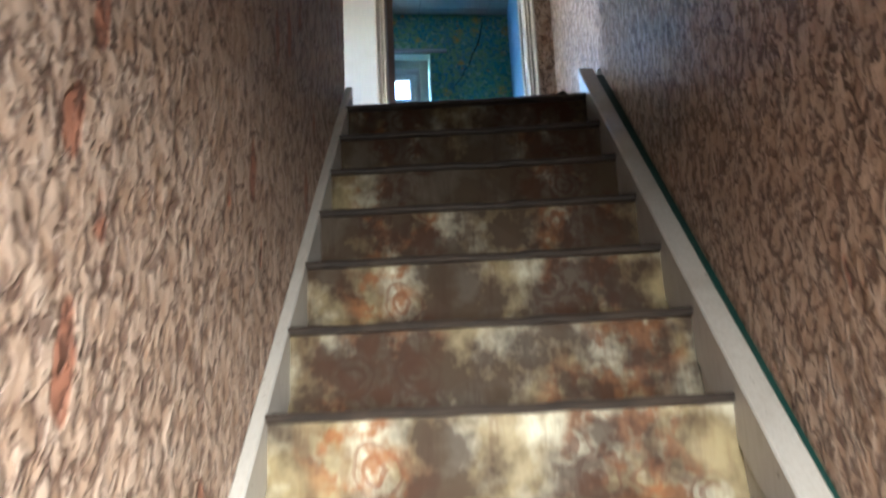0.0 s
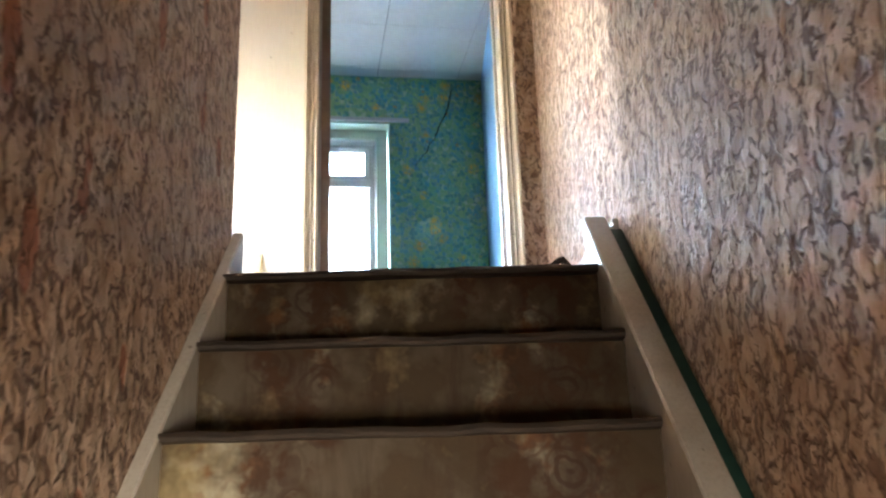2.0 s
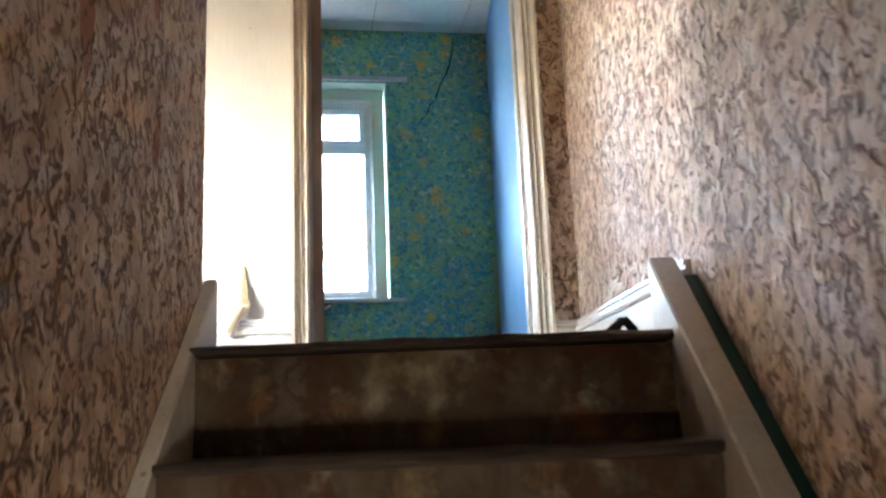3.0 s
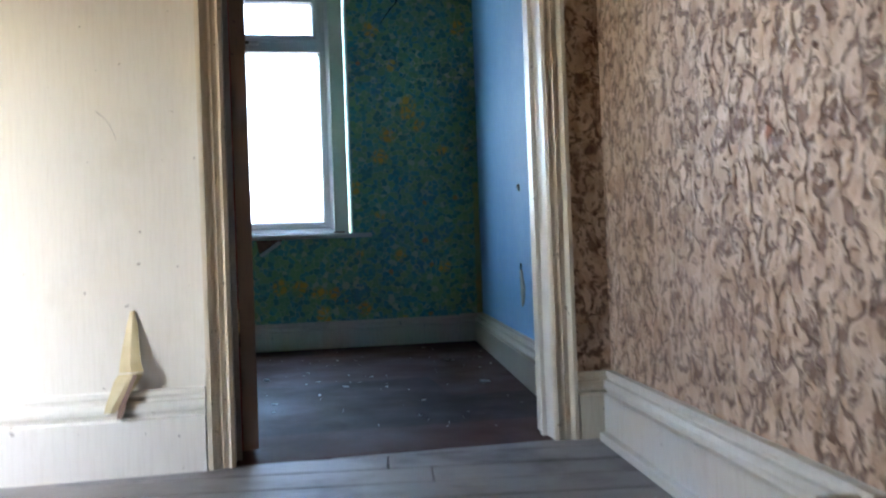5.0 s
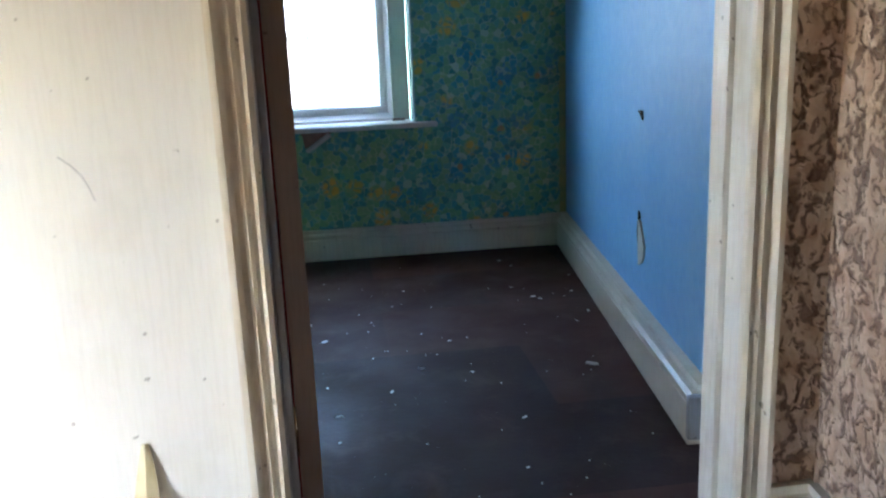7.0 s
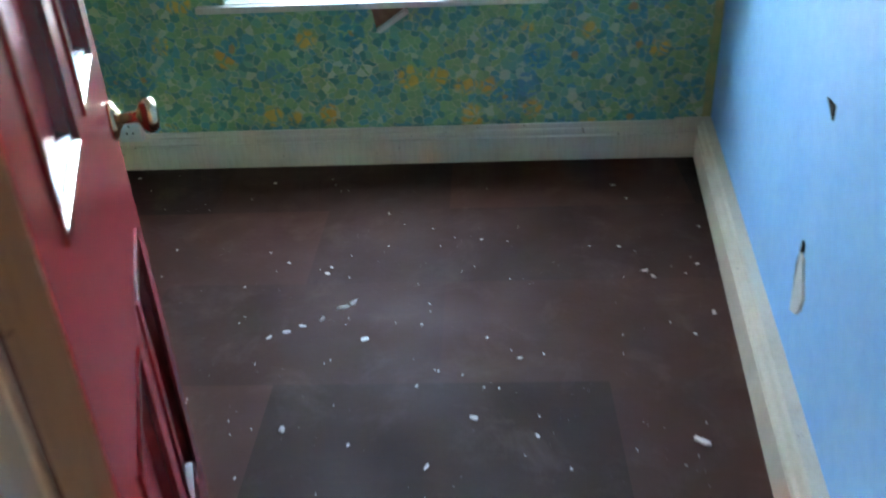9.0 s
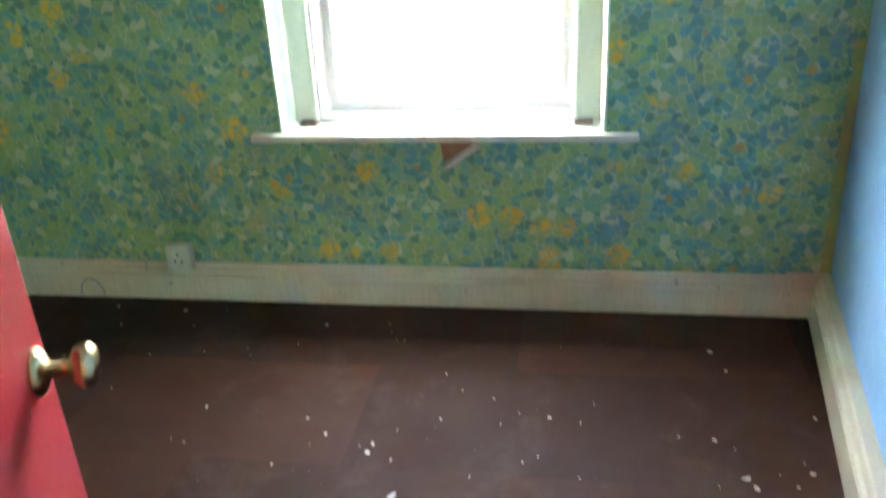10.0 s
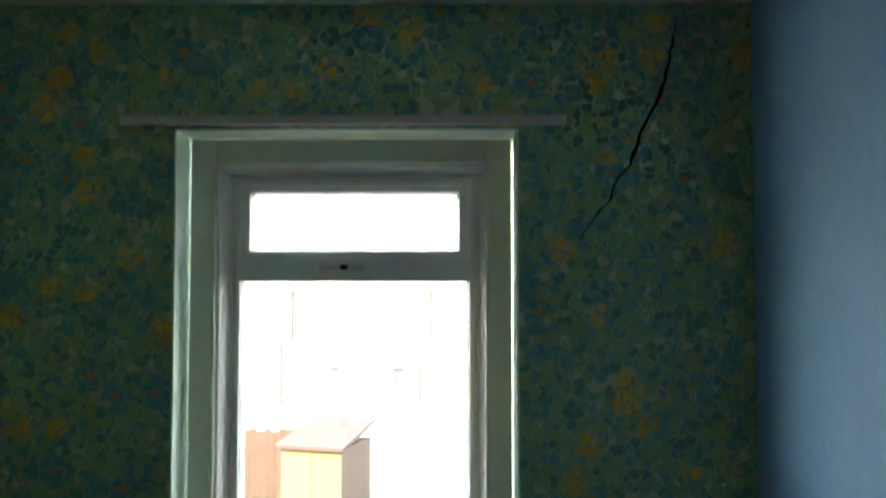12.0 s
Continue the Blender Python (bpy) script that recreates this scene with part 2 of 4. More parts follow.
def old_gloss(name, a, stain, rough=0.35):
    """Old gloss paint with dull grime in streaks and chips."""
    k = Mat(name, rough)
    streak = k.noise(22, 4, 0.65, k.map((7, 7, 0.5)))
    c = k.mix(k.ramp(streak, [(0.45, 0.0), (0.72, 0.35)]), a, stain)
    c = k.mix(k.ramp(k.noise(3, 5, 0.7), [(0.52, 0.0), (0.75, 0.55)]), c, stain)
    c = k.mix(k.ramp(k.noise(38, 2), [(0.715, 0.0), (0.74, 0.7)]), c, tuple(0.45 * v for v in stain))
    return k.done(c, None, k.math("ADD", k.noise(25, 3), k.math("MULTIPLY", streak, 0.5)), 0.0005)


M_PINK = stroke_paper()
M_FLOWER = flower_paper()
M_VINYL = step_vinyl()
# Darker copies for the six upper risers: real wear plus painted-in shade.
M_VINYL_DIM = step_vinyl("worn_vinyl_dimmed", 0.90, 0.37, 0.54)
M_VINYL_SHADE = step_vinyl("worn_vinyl_shaded", 0.88, 0.30, 0.50)
M_TREAD = plain("blackened_vinyl_tread", (0.032, 0.025, 0.021), (0.065, 0.048, 0.036), 0.55, 0, 18, 0.002, 5.0)
M_LINO = lino()
M_BOARD = boards()
M_CREAM = old_gloss("cream_wall_paint", (0.68, 0.66, 0.60), (0.54, 0.51, 0.44), 0.5)
M_WHITE = old_gloss("aged_white_gloss", (0.66, 0.63, 0.57), (0.42, 0.37, 0.29))
M_ARCH = old_gloss("cream_gloss", (0.66, 0.60, 0.49), (0.42, 0.34, 0.24))
M_STRING = old_gloss("grimy_white_gloss", (0.56, 0.53, 0.48), (0.29, 0.24, 0.18), 0.4)
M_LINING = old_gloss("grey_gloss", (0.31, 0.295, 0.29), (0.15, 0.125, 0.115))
M_TAN = old_gloss("bare_brown_edge", (0.21, 0.145, 0.11), (0.13, 0.08, 0.055), 0.6)
M_RED = old_gloss("red_gloss", (0.28, 0.022, 0.028), (0.21, 0.018, 0.022), 0.25)
M_MAROON = old_gloss("maroon_gloss", (0.07, 0.010, 0.014), (0.04, 0.008, 0.01), 0.2)
M_BLUE = plain("blue_wall_paint", (0.20, 0.48, 0.82), (0.28, 0.56, 0.86), 0.5, 0, 30, 0.0008, 1.5)
M_TEAL = plain("dark_green_paint", (0.014, 0.065, 0.052), None, 0.5)
M_TILE = plain("white_ceiling_tile", (0.78, 0.79, 0.77), (0.70, 0.71, 0.69), 0.8, 0, 25)
M_JOINT = plain("grey_joint", (0.32, 0.32, 0.31), None, 0.9)
M_PLASTER = plain("old_plaster", (0.55, 0.5, 0.44), None, 0.9)
M_PVC = plain("white_upvc", (0.88, 0.86, 0.87), (0.83, 0.81, 0.82), 0.3, 0, 20, 0.0002)
M_BOXING = plain("pale_green_gloss", (0.70, 0.75, 0.65), (0.62, 0.68, 0.58), 0.4)
M_REVEAL = plain("pale_mint_paint", (0.68, 0.82, 0.68), (0.56, 0.76, 0.72), 0.6, 0, 14)
M_BRASS = plain("tarnished_brass", (0.55, 0.42, 0.25), (0.35, 0.26, 0.16), 0.25, 1.0)
M_SOCKET = plain("white_plastic", (0.7, 0.7, 0.68), None, 0.4)
M_DARK = plain("dark_gap", (0.012, 0.010, 0.009), None, 0.9)
M_PAPER = plain("torn_paper_back", (0.60, 0.52, 0.32), (0.52, 0.43, 0.24), 0.8)
M_SCRAP = plain("white_scrap", (0.66, 0.63, 0.60), None, 0.8)
M_RAIL = plain("grey_batten_paint", (0.6, 0.58, 0.58), None, 0.5)
M_RAW = plain("bare_brown_plaster", (0.30, 0.16, 0.11), (0.2, 0.1, 0.07), 0.9)
M_BRICK = plain("pale_render", (0.24, 0.22, 0.20), (0.20, 0.18, 0.16), 0.9, 0, 6)
M_SLATE = plain("grey_slate", (0.30, 0.29, 0.32), None, 0.8)
M_GREYFELT = plain("lilac_grey_felt", (0.062, 0.056, 0.072), (0.05, 0.046, 0.06), 0.9)
M_FELT = plain("pink_roof_felt", (0.050, 0.027, 0.024), (0.04, 0.022, 0.020), 0.9)
M_YELLOW = plain("yellow_boarding", (0.12, 0.11, 0.034), (0.10, 0.09, 0.028), 0.7)
M_FENCE = plain("brown_fence_wood", (0.05, 0.026, 0.016), None, 0.8)
M_YARD = plain("pale_concrete", (0.36, 0.34, 0.31), (0.3, 0.28, 0.26), 0.9, 0, 8)
M_PIPE = plain("dark_pipe", (0.06, 0.055, 0.05), None, 0.5)
M_LEAF = plain("yellow_green_leaf", (0.12, 0.13, 0.03), (0.08, 0.10, 0.02), 0.7)
M_BARK = plain("bark", (0.12, 0.09, 0.06), None, 0.9)
M_PANE = plain("dark_glass", (0.05, 0.06, 0.07), None, 0.1)
M_TREADFILL = plain("old_carcass_wood", (0.2, 0.13, 0.08), None, 0.8)

g = Mat("window_glass", 0.0)
g.b.inputs["Transmission Weight"].default_value, g.b.inputs["IOR"].default_value = 1.0, 1.45
M_GLASS = g.done((0.97, 0.98, 0.98))


# ---- building helpers ----
def box(bm, lo, hi, m=None, bevel=0.0):
    made = bmesh.ops.create_cube(bm, size=1)["verts"]
    for v in made:
        v.co = Vector([l + (h - l) * (c + 0.5) for c, l, h in zip(v.co, lo, hi)])
    if bevel:
        edges = {e for v in made for e in v.link_edges}
        made = bmesh.ops.bevel(bm, geom=list(edges), offset=bevel, segments=2, affect="EDGES", profile=0.6)["verts"]
        made = list({w for v in made for f in v.link_faces for w in f.verts})
    if m is not None:
        bmesh.ops.transform(bm, matrix=m, verts=made)
    return made


def prism(bm, profile, a, b):
    """A closed outline, each point given by a function a and then b, drawn from one end to the other."""
    one = [bm.verts.new(a(p)) for p in profile]
    two = [bm.verts.new(b(p)) for p in profile]
    n = len(profile)
    for i in range(n):
        bm.faces.new((one[i], one[(i + 1) % n], two[(i + 1) % n], two[i]))
    bm.faces.new(one[::-1])
    bm.faces.new(two)


def tube(bm, pts, r, sides=8):
    rings = []
    for i, p in enumerate(pts):
        d = (Vector(pts[min(i + 1, len(pts) - 1)]) - Vector(pts[max(i - 1, 0)])).normalized()
        q = d.to_track_quat("Z", "Y")
        rr = r[i] if isinstance(r, (list, tuple)) else r
        rings.append([bm.verts.new(Vector(p) + q @ Vector((rr * math.cos(k * math.tau / sides), rr * math.sin(k * math.tau / sides), 0))) for k in range(sides)])
    for u, v in zip(rings, rings[1:]):
        for k in range(sides):
            bm.faces.new((u[k], u[(k + 1) % sides], v[(k + 1) % sides], v[k]))
    bm.faces.new(rings[0][::-1])
    bm.faces.new(rings[-1])


def mesh_of(name, bm, material, smooth=False):
    bmesh.ops.recalc_face_normals(bm, faces=bm.faces[:])
    me = bpy.data.meshes.new(name)
    bm.to_mesh(me)
    bm.free()
    me.materials.append(material)
    if smooth:
        for p in me.polygons:
            p.use_smooth = True
    return me


def part(name, bm, material, parent=None, label="", smooth=False):
    ob = new(name, mesh_of(name, bm, material, smooth))
    if parent:
        ob.parent = parent
    return tagged(ob, label)


def thing(name, m, label, category, group="", kind=""):
    ob = new(name)
    ob.matrix_world = m
    return tagged(ob, label, category, group, kind)


def boxes(name, items, material, parent=None, label="", bevel=0.0):
    bm = bmesh.new()
    for lo, hi in items:
        box(bm, lo, hi, None, bevel)
    return part(name, bm, material, parent, label)


def setting(ob, label, category, m=None):
    if m is not None:
        ob.matrix_world = m
    return tagged(ob, label, category, "", "structure")


# ---- plan ----
RISE, GOING, STEPS = 0.2, 0.2195, 13
GROUND = -RISE * STEPS
CEIL = 2.44
STAIR_L, STAIR_R = 0.37, 1.283
WALL_L = 0.343
M_DOOR = pose(0.442, 1.125, 0, 0, 0, 8)      # landing side of the door wall; x runs along it from the opening's hinge side
M_WIN = pose(1.31, 3.80, 0, 0, 0, 7)         # room side of the window wall; x is negative towards the hinge side
M_RIGHT = pose(1.37, 0, 0, 0, 0, -0.7)       # stair side of the long paper wall; y runs up the stairs
M_LANDING = pose(1.3712, 0.10, 0, 0, 0, 1.3)     # its last length on the landing, turned slightly inwards
OPEN_W, OPEN_H = 0.757, 2.0
ROOM_LEFT = -1.75


def back_of_door_wall(x):
    return 1.125 + (x - 0.442) * math.tan(radians(8)) + 0.112


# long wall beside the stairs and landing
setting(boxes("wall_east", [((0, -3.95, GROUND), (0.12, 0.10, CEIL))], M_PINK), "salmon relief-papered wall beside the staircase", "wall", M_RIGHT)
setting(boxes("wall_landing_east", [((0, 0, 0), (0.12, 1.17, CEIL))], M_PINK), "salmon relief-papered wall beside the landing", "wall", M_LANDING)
# wall on the other side of the stairs, ending at the landing
bm = bmesh.new()
box(bm, (WALL_L - 0.11, -3.95, GROUND), (WALL_L, 0.165, CEIL), None, 0.006)
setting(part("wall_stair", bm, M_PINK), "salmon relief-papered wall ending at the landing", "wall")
# Unseen wall; its opening is assumed and placed to suit the daylight lamp.
setting(boxes("wall_landing_south", [((-1.7, 0.045, 0), (-1.3, 0.165, CEIL)), ((-0.7, 0.045, 0), (WALL_L - 0.112, 0.165, CEIL)), ((-1.3, 0.045, 0), (-0.7, 0.165, 0.2)), ((-1.3, 0.045, 1.1), (-0.7, 0.165, CEIL))], M_PINK), "unseen salmon relief-papered wall of the landing with an opening added for a lamp", "wall")
# Unseen end wall; the small opening is added only to hold the narrow lamp.
setting(boxes("wall_landing_west", [((-1.70, 0.165, 0), (-1.58, 0.95, 0.9)), ((-1.70, 0.165, 1.6), (-1.58, 0.95, CEIL)), ((-1.70, 0.165, 0.9), (-1.58, 0.23, 1.6)), ((-1.70, 0.61, 0.9), (-1.58, 0.95, 1.6))], M_CREAM), "unseen cream end wall of the landing with a small opening added for a lamp", "wall")
setting(boxes("wall_hall_south", [((WALL_L - 0.11, -4.07, GROUND), (1.5, -3.95, CEIL))], M_PINK), "salmon relief-papered wall at the foot of the stairs", "wall")
# door wall: a landing leaf and a room leaf
setting(boxes("wall_landing_cream", [((-2.15, 0, 0), (-0.03, 0.055, CEIL)), ((-0.03, 0, OPEN_H + 0.03), (OPEN_W + 0.03, 0.055, CEIL))], M_CREAM), "cream painted boarded wall, scuffed and marked", "wall", M_DOOR)
setting(boxes("wall_landing_nook", [((OPEN_W + 0.03, 0, 0), (1.06, 0.055, CEIL))], M_PINK), "narrow salmon relief-papered wall beside the doorway", "wall", M_DOOR)
setting(boxes("wall_room_south", [((-2.3, 0.057, 0), (-0.03, 0.112, CEIL)), ((OPEN_W + 0.03, 0.057, 0), (1.0, 0.112, CEIL)),
                                  ((-0.03, 0.057, OPEN_H + 0.03), (OPEN_W + 0.03, 0.112, CEIL))], M_FLOWER), "green flower-papered wall round the doorway", "wall", M_DOOR)
# room walls
setting(boxes("wall_room_east", [((1.312, 1.36, 0), (1.43, 4.1, CEIL))], M_BLUE), "bright blue painted wall, holed and torn", "wall")
setting(boxes("wall_room_west", [((ROOM_LEFT - 0.12, 0.75, 0), (ROOM_LEFT, 3.75, CEIL))], M_FLOWER), "green flower-papered side wall", "wall")
# window wall
U0, U1, Z0, Z1, WALL_T = -1.718, -0.694, 0.584, 2.064, 0.32
setting(boxes("wall_room_north", [((-3.25, 0, 0), (U0, WALL_T, CEIL)), ((U1, 0, 0), (0.12, WALL_T, CEIL)), ((U0, 0, 0), (U1, WALL_T, Z0)),
                                  ((U0, 0, Z1), (U1, WALL_T, CEIL))], M_FLOWER), "green flower-papered wall with blue and ochre blooms", "wall", M_WIN)
# painted lining of the window opening
setting(boxes("window_reveal", [((U0, -0.001, Z0), (U0 + 0.006, 0.13, Z1)), ((U1 - 0.006, -0.001, Z0), (U1, 0.13, Z1)),
                                ((U0 + 0.006, -0.001, Z1 - 0.006), (U1 - 0.006, 0.13, Z1))], M_REVEAL), "pale mint window reveal with faded paper", "window reveal", M_WIN)
# floors and ceilings
setting(boxes("floor_room", [((ROOM_LEFT, 1.24, -0.12), (1.45, 4.0, -0.001))], M_LINO), "dark brown floor sheet, dusty and strewn with flakes", "floor")
bm = bmesh.new()
prism(bm, [(0.235, 0.127), (0.99, 0.233), (1.0, 0.35), (0.2, 0.24)], lambda p: Vector((p[0] + 0.2, p[1] + 1.0, -0.1)), lambda p: Vector((p[0] + 0.2, p[1] + 1.0, 0.0005)))
setting(part("threshold", bm, M_LINO), "dark floor sheet running into the doorway", "threshold")
setting(boxes("floor_hall", [((0.2, -4.1, GROUND - 0.1), (1.5, -2.4, GROUND))], M_BOARD), "worn boards at the foot of the stairs", "floor")
setting(boxes("ceiling_stairs", [((-1.7, -4.1, CEIL), (1.5, 1.3, CEIL + 0.1))], M_TILE), "plain white ceiling over stairs and landing", "ceiling")

# tiled ceiling of the room: one mesh, each tile with its own edge
bm = bmesh.new()
box(bm, (ROOM_LEFT - 0.1, 1.0, CEIL + 0.012), (1.45, 4.1, CEIL + 0.1))
me = mesh_of("ceiling_room", bm, M_JOINT)
me.materials.append(M_TILE)
bm = bmesh.new()
bm.from_mesh(me)
TILE = 0.6
before = set(bm.faces)
for i in range(-5, 3):
    for j in range(-3, 4):
        mt = pose(0.72, 2.38, 0, 0, 0, 8)
        x0, y0 = i * TILE, j * TILE
        c = mt @ Vector((x0 + TILE / 2, y0 + TILE / 2, 0))
        if ROOM_LEFT - 0.3 < c.x < 1.7 and 0.9 < c.y < 4.2:
            box(bm, (x0 + 0.003, y0 + 0.003, CEIL), (x0 + TILE - 0.003, y0 + TILE - 0.003, CEIL + 0.014), mt)
for f in bm.faces:
    if f not in before:
        f.material_index = 1
bm.to_mesh(me)
bm.free()
setting(new("ceiling_room", me), "white square ceiling tiles with dark joints", "ceiling")


# ---- woodwork ----
def skirt_profile(h, d):
    """A moulded board: (out from the wall, up)."""
    return [(0, 0), (d, 0), (d, h * 0.66), (d * 0.6, h * 0.68), (d * 0.6, h * 0.73), (d * 0.95, h * 0.75), (d, h * 0.80), (d * 0.85, h * 0.86), (d * 0.5, h * 0.88), (d * 0.5, h * 0.92), (d * 0.7, h * 0.94), (d * 0.6, h), (0, h)]


def skirting(name, start, end, h, d, material, label, m=None):
    """Along the floor from start to end; the wall lies to the left of the way."""
    s, e = Vector((*start, 0)), Vector((*end, 0))
    way = (e - s).normalized()
    out = Vector((way.y, -way.x, 0))
    bm = bmesh.new()
    prism(bm, skirt_profile(h, d), lambda p: s + out * p[0] + Vector((0, 0, p[1])), lambda p: e + out * p[0] + Vector((0, 0, p[1])))
    return setting(part(name, bm, material), label, "skirting board", m)


skirting("baseboard_landing_east", (1.3455, 1.235), (1.3707, 0.125), 0.162, 0.028, M_WHITE, "chipped cream-white moulded skirting on the landing")
bead = boxes("trim_landing", [((-0.048, 0.1, 0), (-0.0285, 1.1, 0.02))], M_WHITE)
setting(bead, "thin white bead at the foot of the skirting", "trim", M_LANDING)
skirting("baseboard_nook", (OPEN_W + 0.062, -0.0), (0.905, -0.0), 0.162, 0.026, M_ARCH, "cream moulded skirting beside the doorway", M_DOOR)
skirting("baseboard_landing_cream", (-2.1, 0), (-0.062, 0), 0.185, 0.024, M_CREAM, "cream moulded skirting below the boarded wall", M_DOOR)
skirting("baseboard_north", (-3.1, 0), (-0.13, 0), 0.142, 0.022, M_ARCH, "grubby cream moulded skirting under the window", M_WIN)
skirting("baseboard_north_end", (-0.13, 0), (0.0, 0), 0.15, 0.024, M_ARCH, "short newer cream length of skirting in the corner", M_WIN)
skirting("baseboard_east", (1.312, 3.775), (1.312, 1.712), 0.15, 0.05, M_ARCH, "cream-white skirting cut short beside the doorway")

# door casing
casing = thing("door_1", M_DOOR, "cream moulded door casing with grey lining", "doorway", "", "structure")


def architrave(at, length, side, up=True):
    """A moulded strip 58 mm wide, standing or lying, whose inner edge lies at `at`."""
    prof = [(0, 0), (0, -0.012), (0.008, -0.018), (0.014, -0.010), (0.020, -0.010), (0.026, -0.017), (0.032, -0.010), (0.040, -0.012), (0.048, -0.026), (0.058, -0.026), (0.058, 0)]
    bm = bmesh.new()
    if up:
        prism(bm, prof, lambda p: Vector((at + side * p[0], p[1], 0)), lambda p: Vector((at + side * p[0], p[1], length + p[0])))
    else:
        prism(bm, prof, lambda p: Vector((-p[0], p[1], at + p[0])), lambda p: Vector((length + p[0], p[1], at + p[0])))
    return bm


part("architrave", architrave(0.0, OPEN_H, -1), M_ARCH, casing)
part("architrave", architrave(OPEN_W, OPEN_H, 1), M_ARCH, casing)
part("architrave", architrave(OPEN_H, OPEN_W, 1, False), M_ARCH, casing)
# Hinge-side grey holds some of its shade in the tone; the facing side is white.
boxes("lining", [((-0.03, -0.001, 0), (0.0, 0.114, OPEN_H))], M_LINING, casing, "grey gloss lining with some shade in its tone", 0.003)
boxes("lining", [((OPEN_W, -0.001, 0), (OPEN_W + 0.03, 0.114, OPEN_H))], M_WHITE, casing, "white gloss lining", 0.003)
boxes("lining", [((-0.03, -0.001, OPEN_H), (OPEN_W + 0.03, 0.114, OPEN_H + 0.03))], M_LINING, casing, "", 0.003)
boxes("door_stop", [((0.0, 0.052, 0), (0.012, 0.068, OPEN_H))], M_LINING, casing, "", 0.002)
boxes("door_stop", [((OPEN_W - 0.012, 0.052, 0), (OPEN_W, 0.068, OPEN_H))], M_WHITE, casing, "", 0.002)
for s, at in ((-1, 0.0), (1, OPEN_W)):
    bm = bmesh.new()
    box(bm, (min(at, at + s * 0.06), 0.113, 0), (max(at, at + s * 0.06), 0.13, OPEN_H + 0.06), None, 0.004)
    part("room_architrave", bm, M_WHITE, casing)

# ---- staircase ----
stairs = thing("staircase", pose(0, 0, 0), "steep straight staircase in worn floral vinyl between white strings", "staircase", "", "structure")
rng = random.Random(4)


def tread_mesh(depth, w):
    bm = bmesh.new()
    nose = [(-0.014, -0.004), (-0.018, -0.010), (-0.014, -0.017), (0.0, -0.020), (depth, -0.020), (depth, 0), (-0.010, 0)]
    n = 14
    rows = []
    for k in range(n + 1):
        x = STAIR_L - 0.004 + (w + 0.008) * k / n
        dip = 0.0015 * math.sin(k * 2.3) + 0.004 * noise.noise((k * 0.7, depth * 9, 1.3))
        rows.append([bm.verts.new((x, p[0], p[1] + (dip if p[1] > -0.02 and p[0] < 0 else dip * 0.4))) for p in nose])
    for a, b in zip(rows, rows[1:]):
        for i in range(len(nose)):
            j = (i + 1) % len(nose)
            bm.faces.new((a[i], a[j], b[j], b[i]))
    bm.faces.new(rows[0][::-1])
    bm.faces.new(rows[-1])
    return mesh_of("tread", bm, M_TREAD, False)


tread_me = tread_mesh(GOING + 0.012, STAIR_R - STAIR_L)
top_me = tread_mesh(0.09, STAIR_R - STAIR_L)
bm = bmesh.new()
n = 12
cols = [[bm.verts.new((STAIR_L - 0.004 + (STAIR_R - STAIR_L + 0.008) * k / n, y + 0.003 * math.sin(k * 1.9 + z * 30), z)) for y, z in ((0.002, -0.019), (0.0, -0.09), (-0.002, -0.15), (-0.010, -RISE + 0.004), (-0.010, -RISE - 0.018), (0.02, -RISE - 0.018), (0.02, -0.019))] for k in range(n + 1)]
for a, b in zip(cols, cols[1:]):
    for i in range(7):
        bm.faces.new((a[i], a[(i + 1) % 7], b[(i + 1) % 7], b[i]))
# Riser meshes by height: the upper ones carry shade in their darker vinyl.
riser_me = [mesh_of("riser", bm, M_VINYL_SHADE, False)]
for m in (M_VINYL_DIM, M_VINYL):
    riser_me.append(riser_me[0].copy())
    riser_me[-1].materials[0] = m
for i in range(STEPS):
    y, z = -i * GOING, -i * RISE
    t = new("tread", top_me if i == 0 else tread_me)
    t.parent, t.location = stairs, (0, y, z + (0.004 if i == 0 else 0))
    t.rotation_euler = (0, radians(rng.uniform(-0.12, 0.12)), 0)
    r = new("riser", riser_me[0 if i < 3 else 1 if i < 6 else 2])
    r.parent, r.location = stairs, (0, y, z)
# carcass under the steps, closing the flight from below
bm = bmesh.new()
prism(bm, [(0.10, -0.06), (0.10, -0.4), (-STEPS * GOING, GROUND - 0.28), (-STEPS * GOING, GROUND - 0.06)], lambda p: Vector((STAIR_L - 0.02, p[0], p[1] - 0.12)), lambda p: Vector((STAIR_R + 0.08, p[0], p[1] - 0.12)))
part("carcass", bm, M_TREADFILL, stairs)
SL = RISE / GOING


def string_board(x0, x1, lift, low, y_top=0.122):
    """A sloping board beside the flight, from the hall to the landing."""
    bm = bmesh.new()
    yb = -STEPS * GOING
    top = lambda y: y * SL + lift
    prof = [(y_top, top(y_top)), (y_top, -0.12), (yb, top(yb) - low), (yb, top(yb))]
    prism(bm, prof, lambda p: Vector((x0, p[0], p[1])), lambda p: Vector((x1, p[0], p[1])))
    bmesh.ops.bevel(bm, geom=bm.edges[:], offset=0.004, segments=1, affect="EDGES")
    return bm


part("string", string_board(STAIR_R, STAIR_R + 0.030, 0.048, 0.3), M_STRING, stairs, "scuffed white painted string")
part("string", string_board(WALL_L - 0.001, STAIR_L, -0.006, 0.3, 0.165), M_STRING, stairs, "scuffed white painted string")
part("string_cap", string_board(STAIR_R - 0.006, STAIR_R + 0.052, 0.058, 0.022), M_STRING, stairs, "rounded white capping")
part("string_cap", string_board(WALL_L + 0.001, STAIR_L + 0.004, 0.010, 0.02, 0.167), M_STRING, stairs, "rounded white capping")
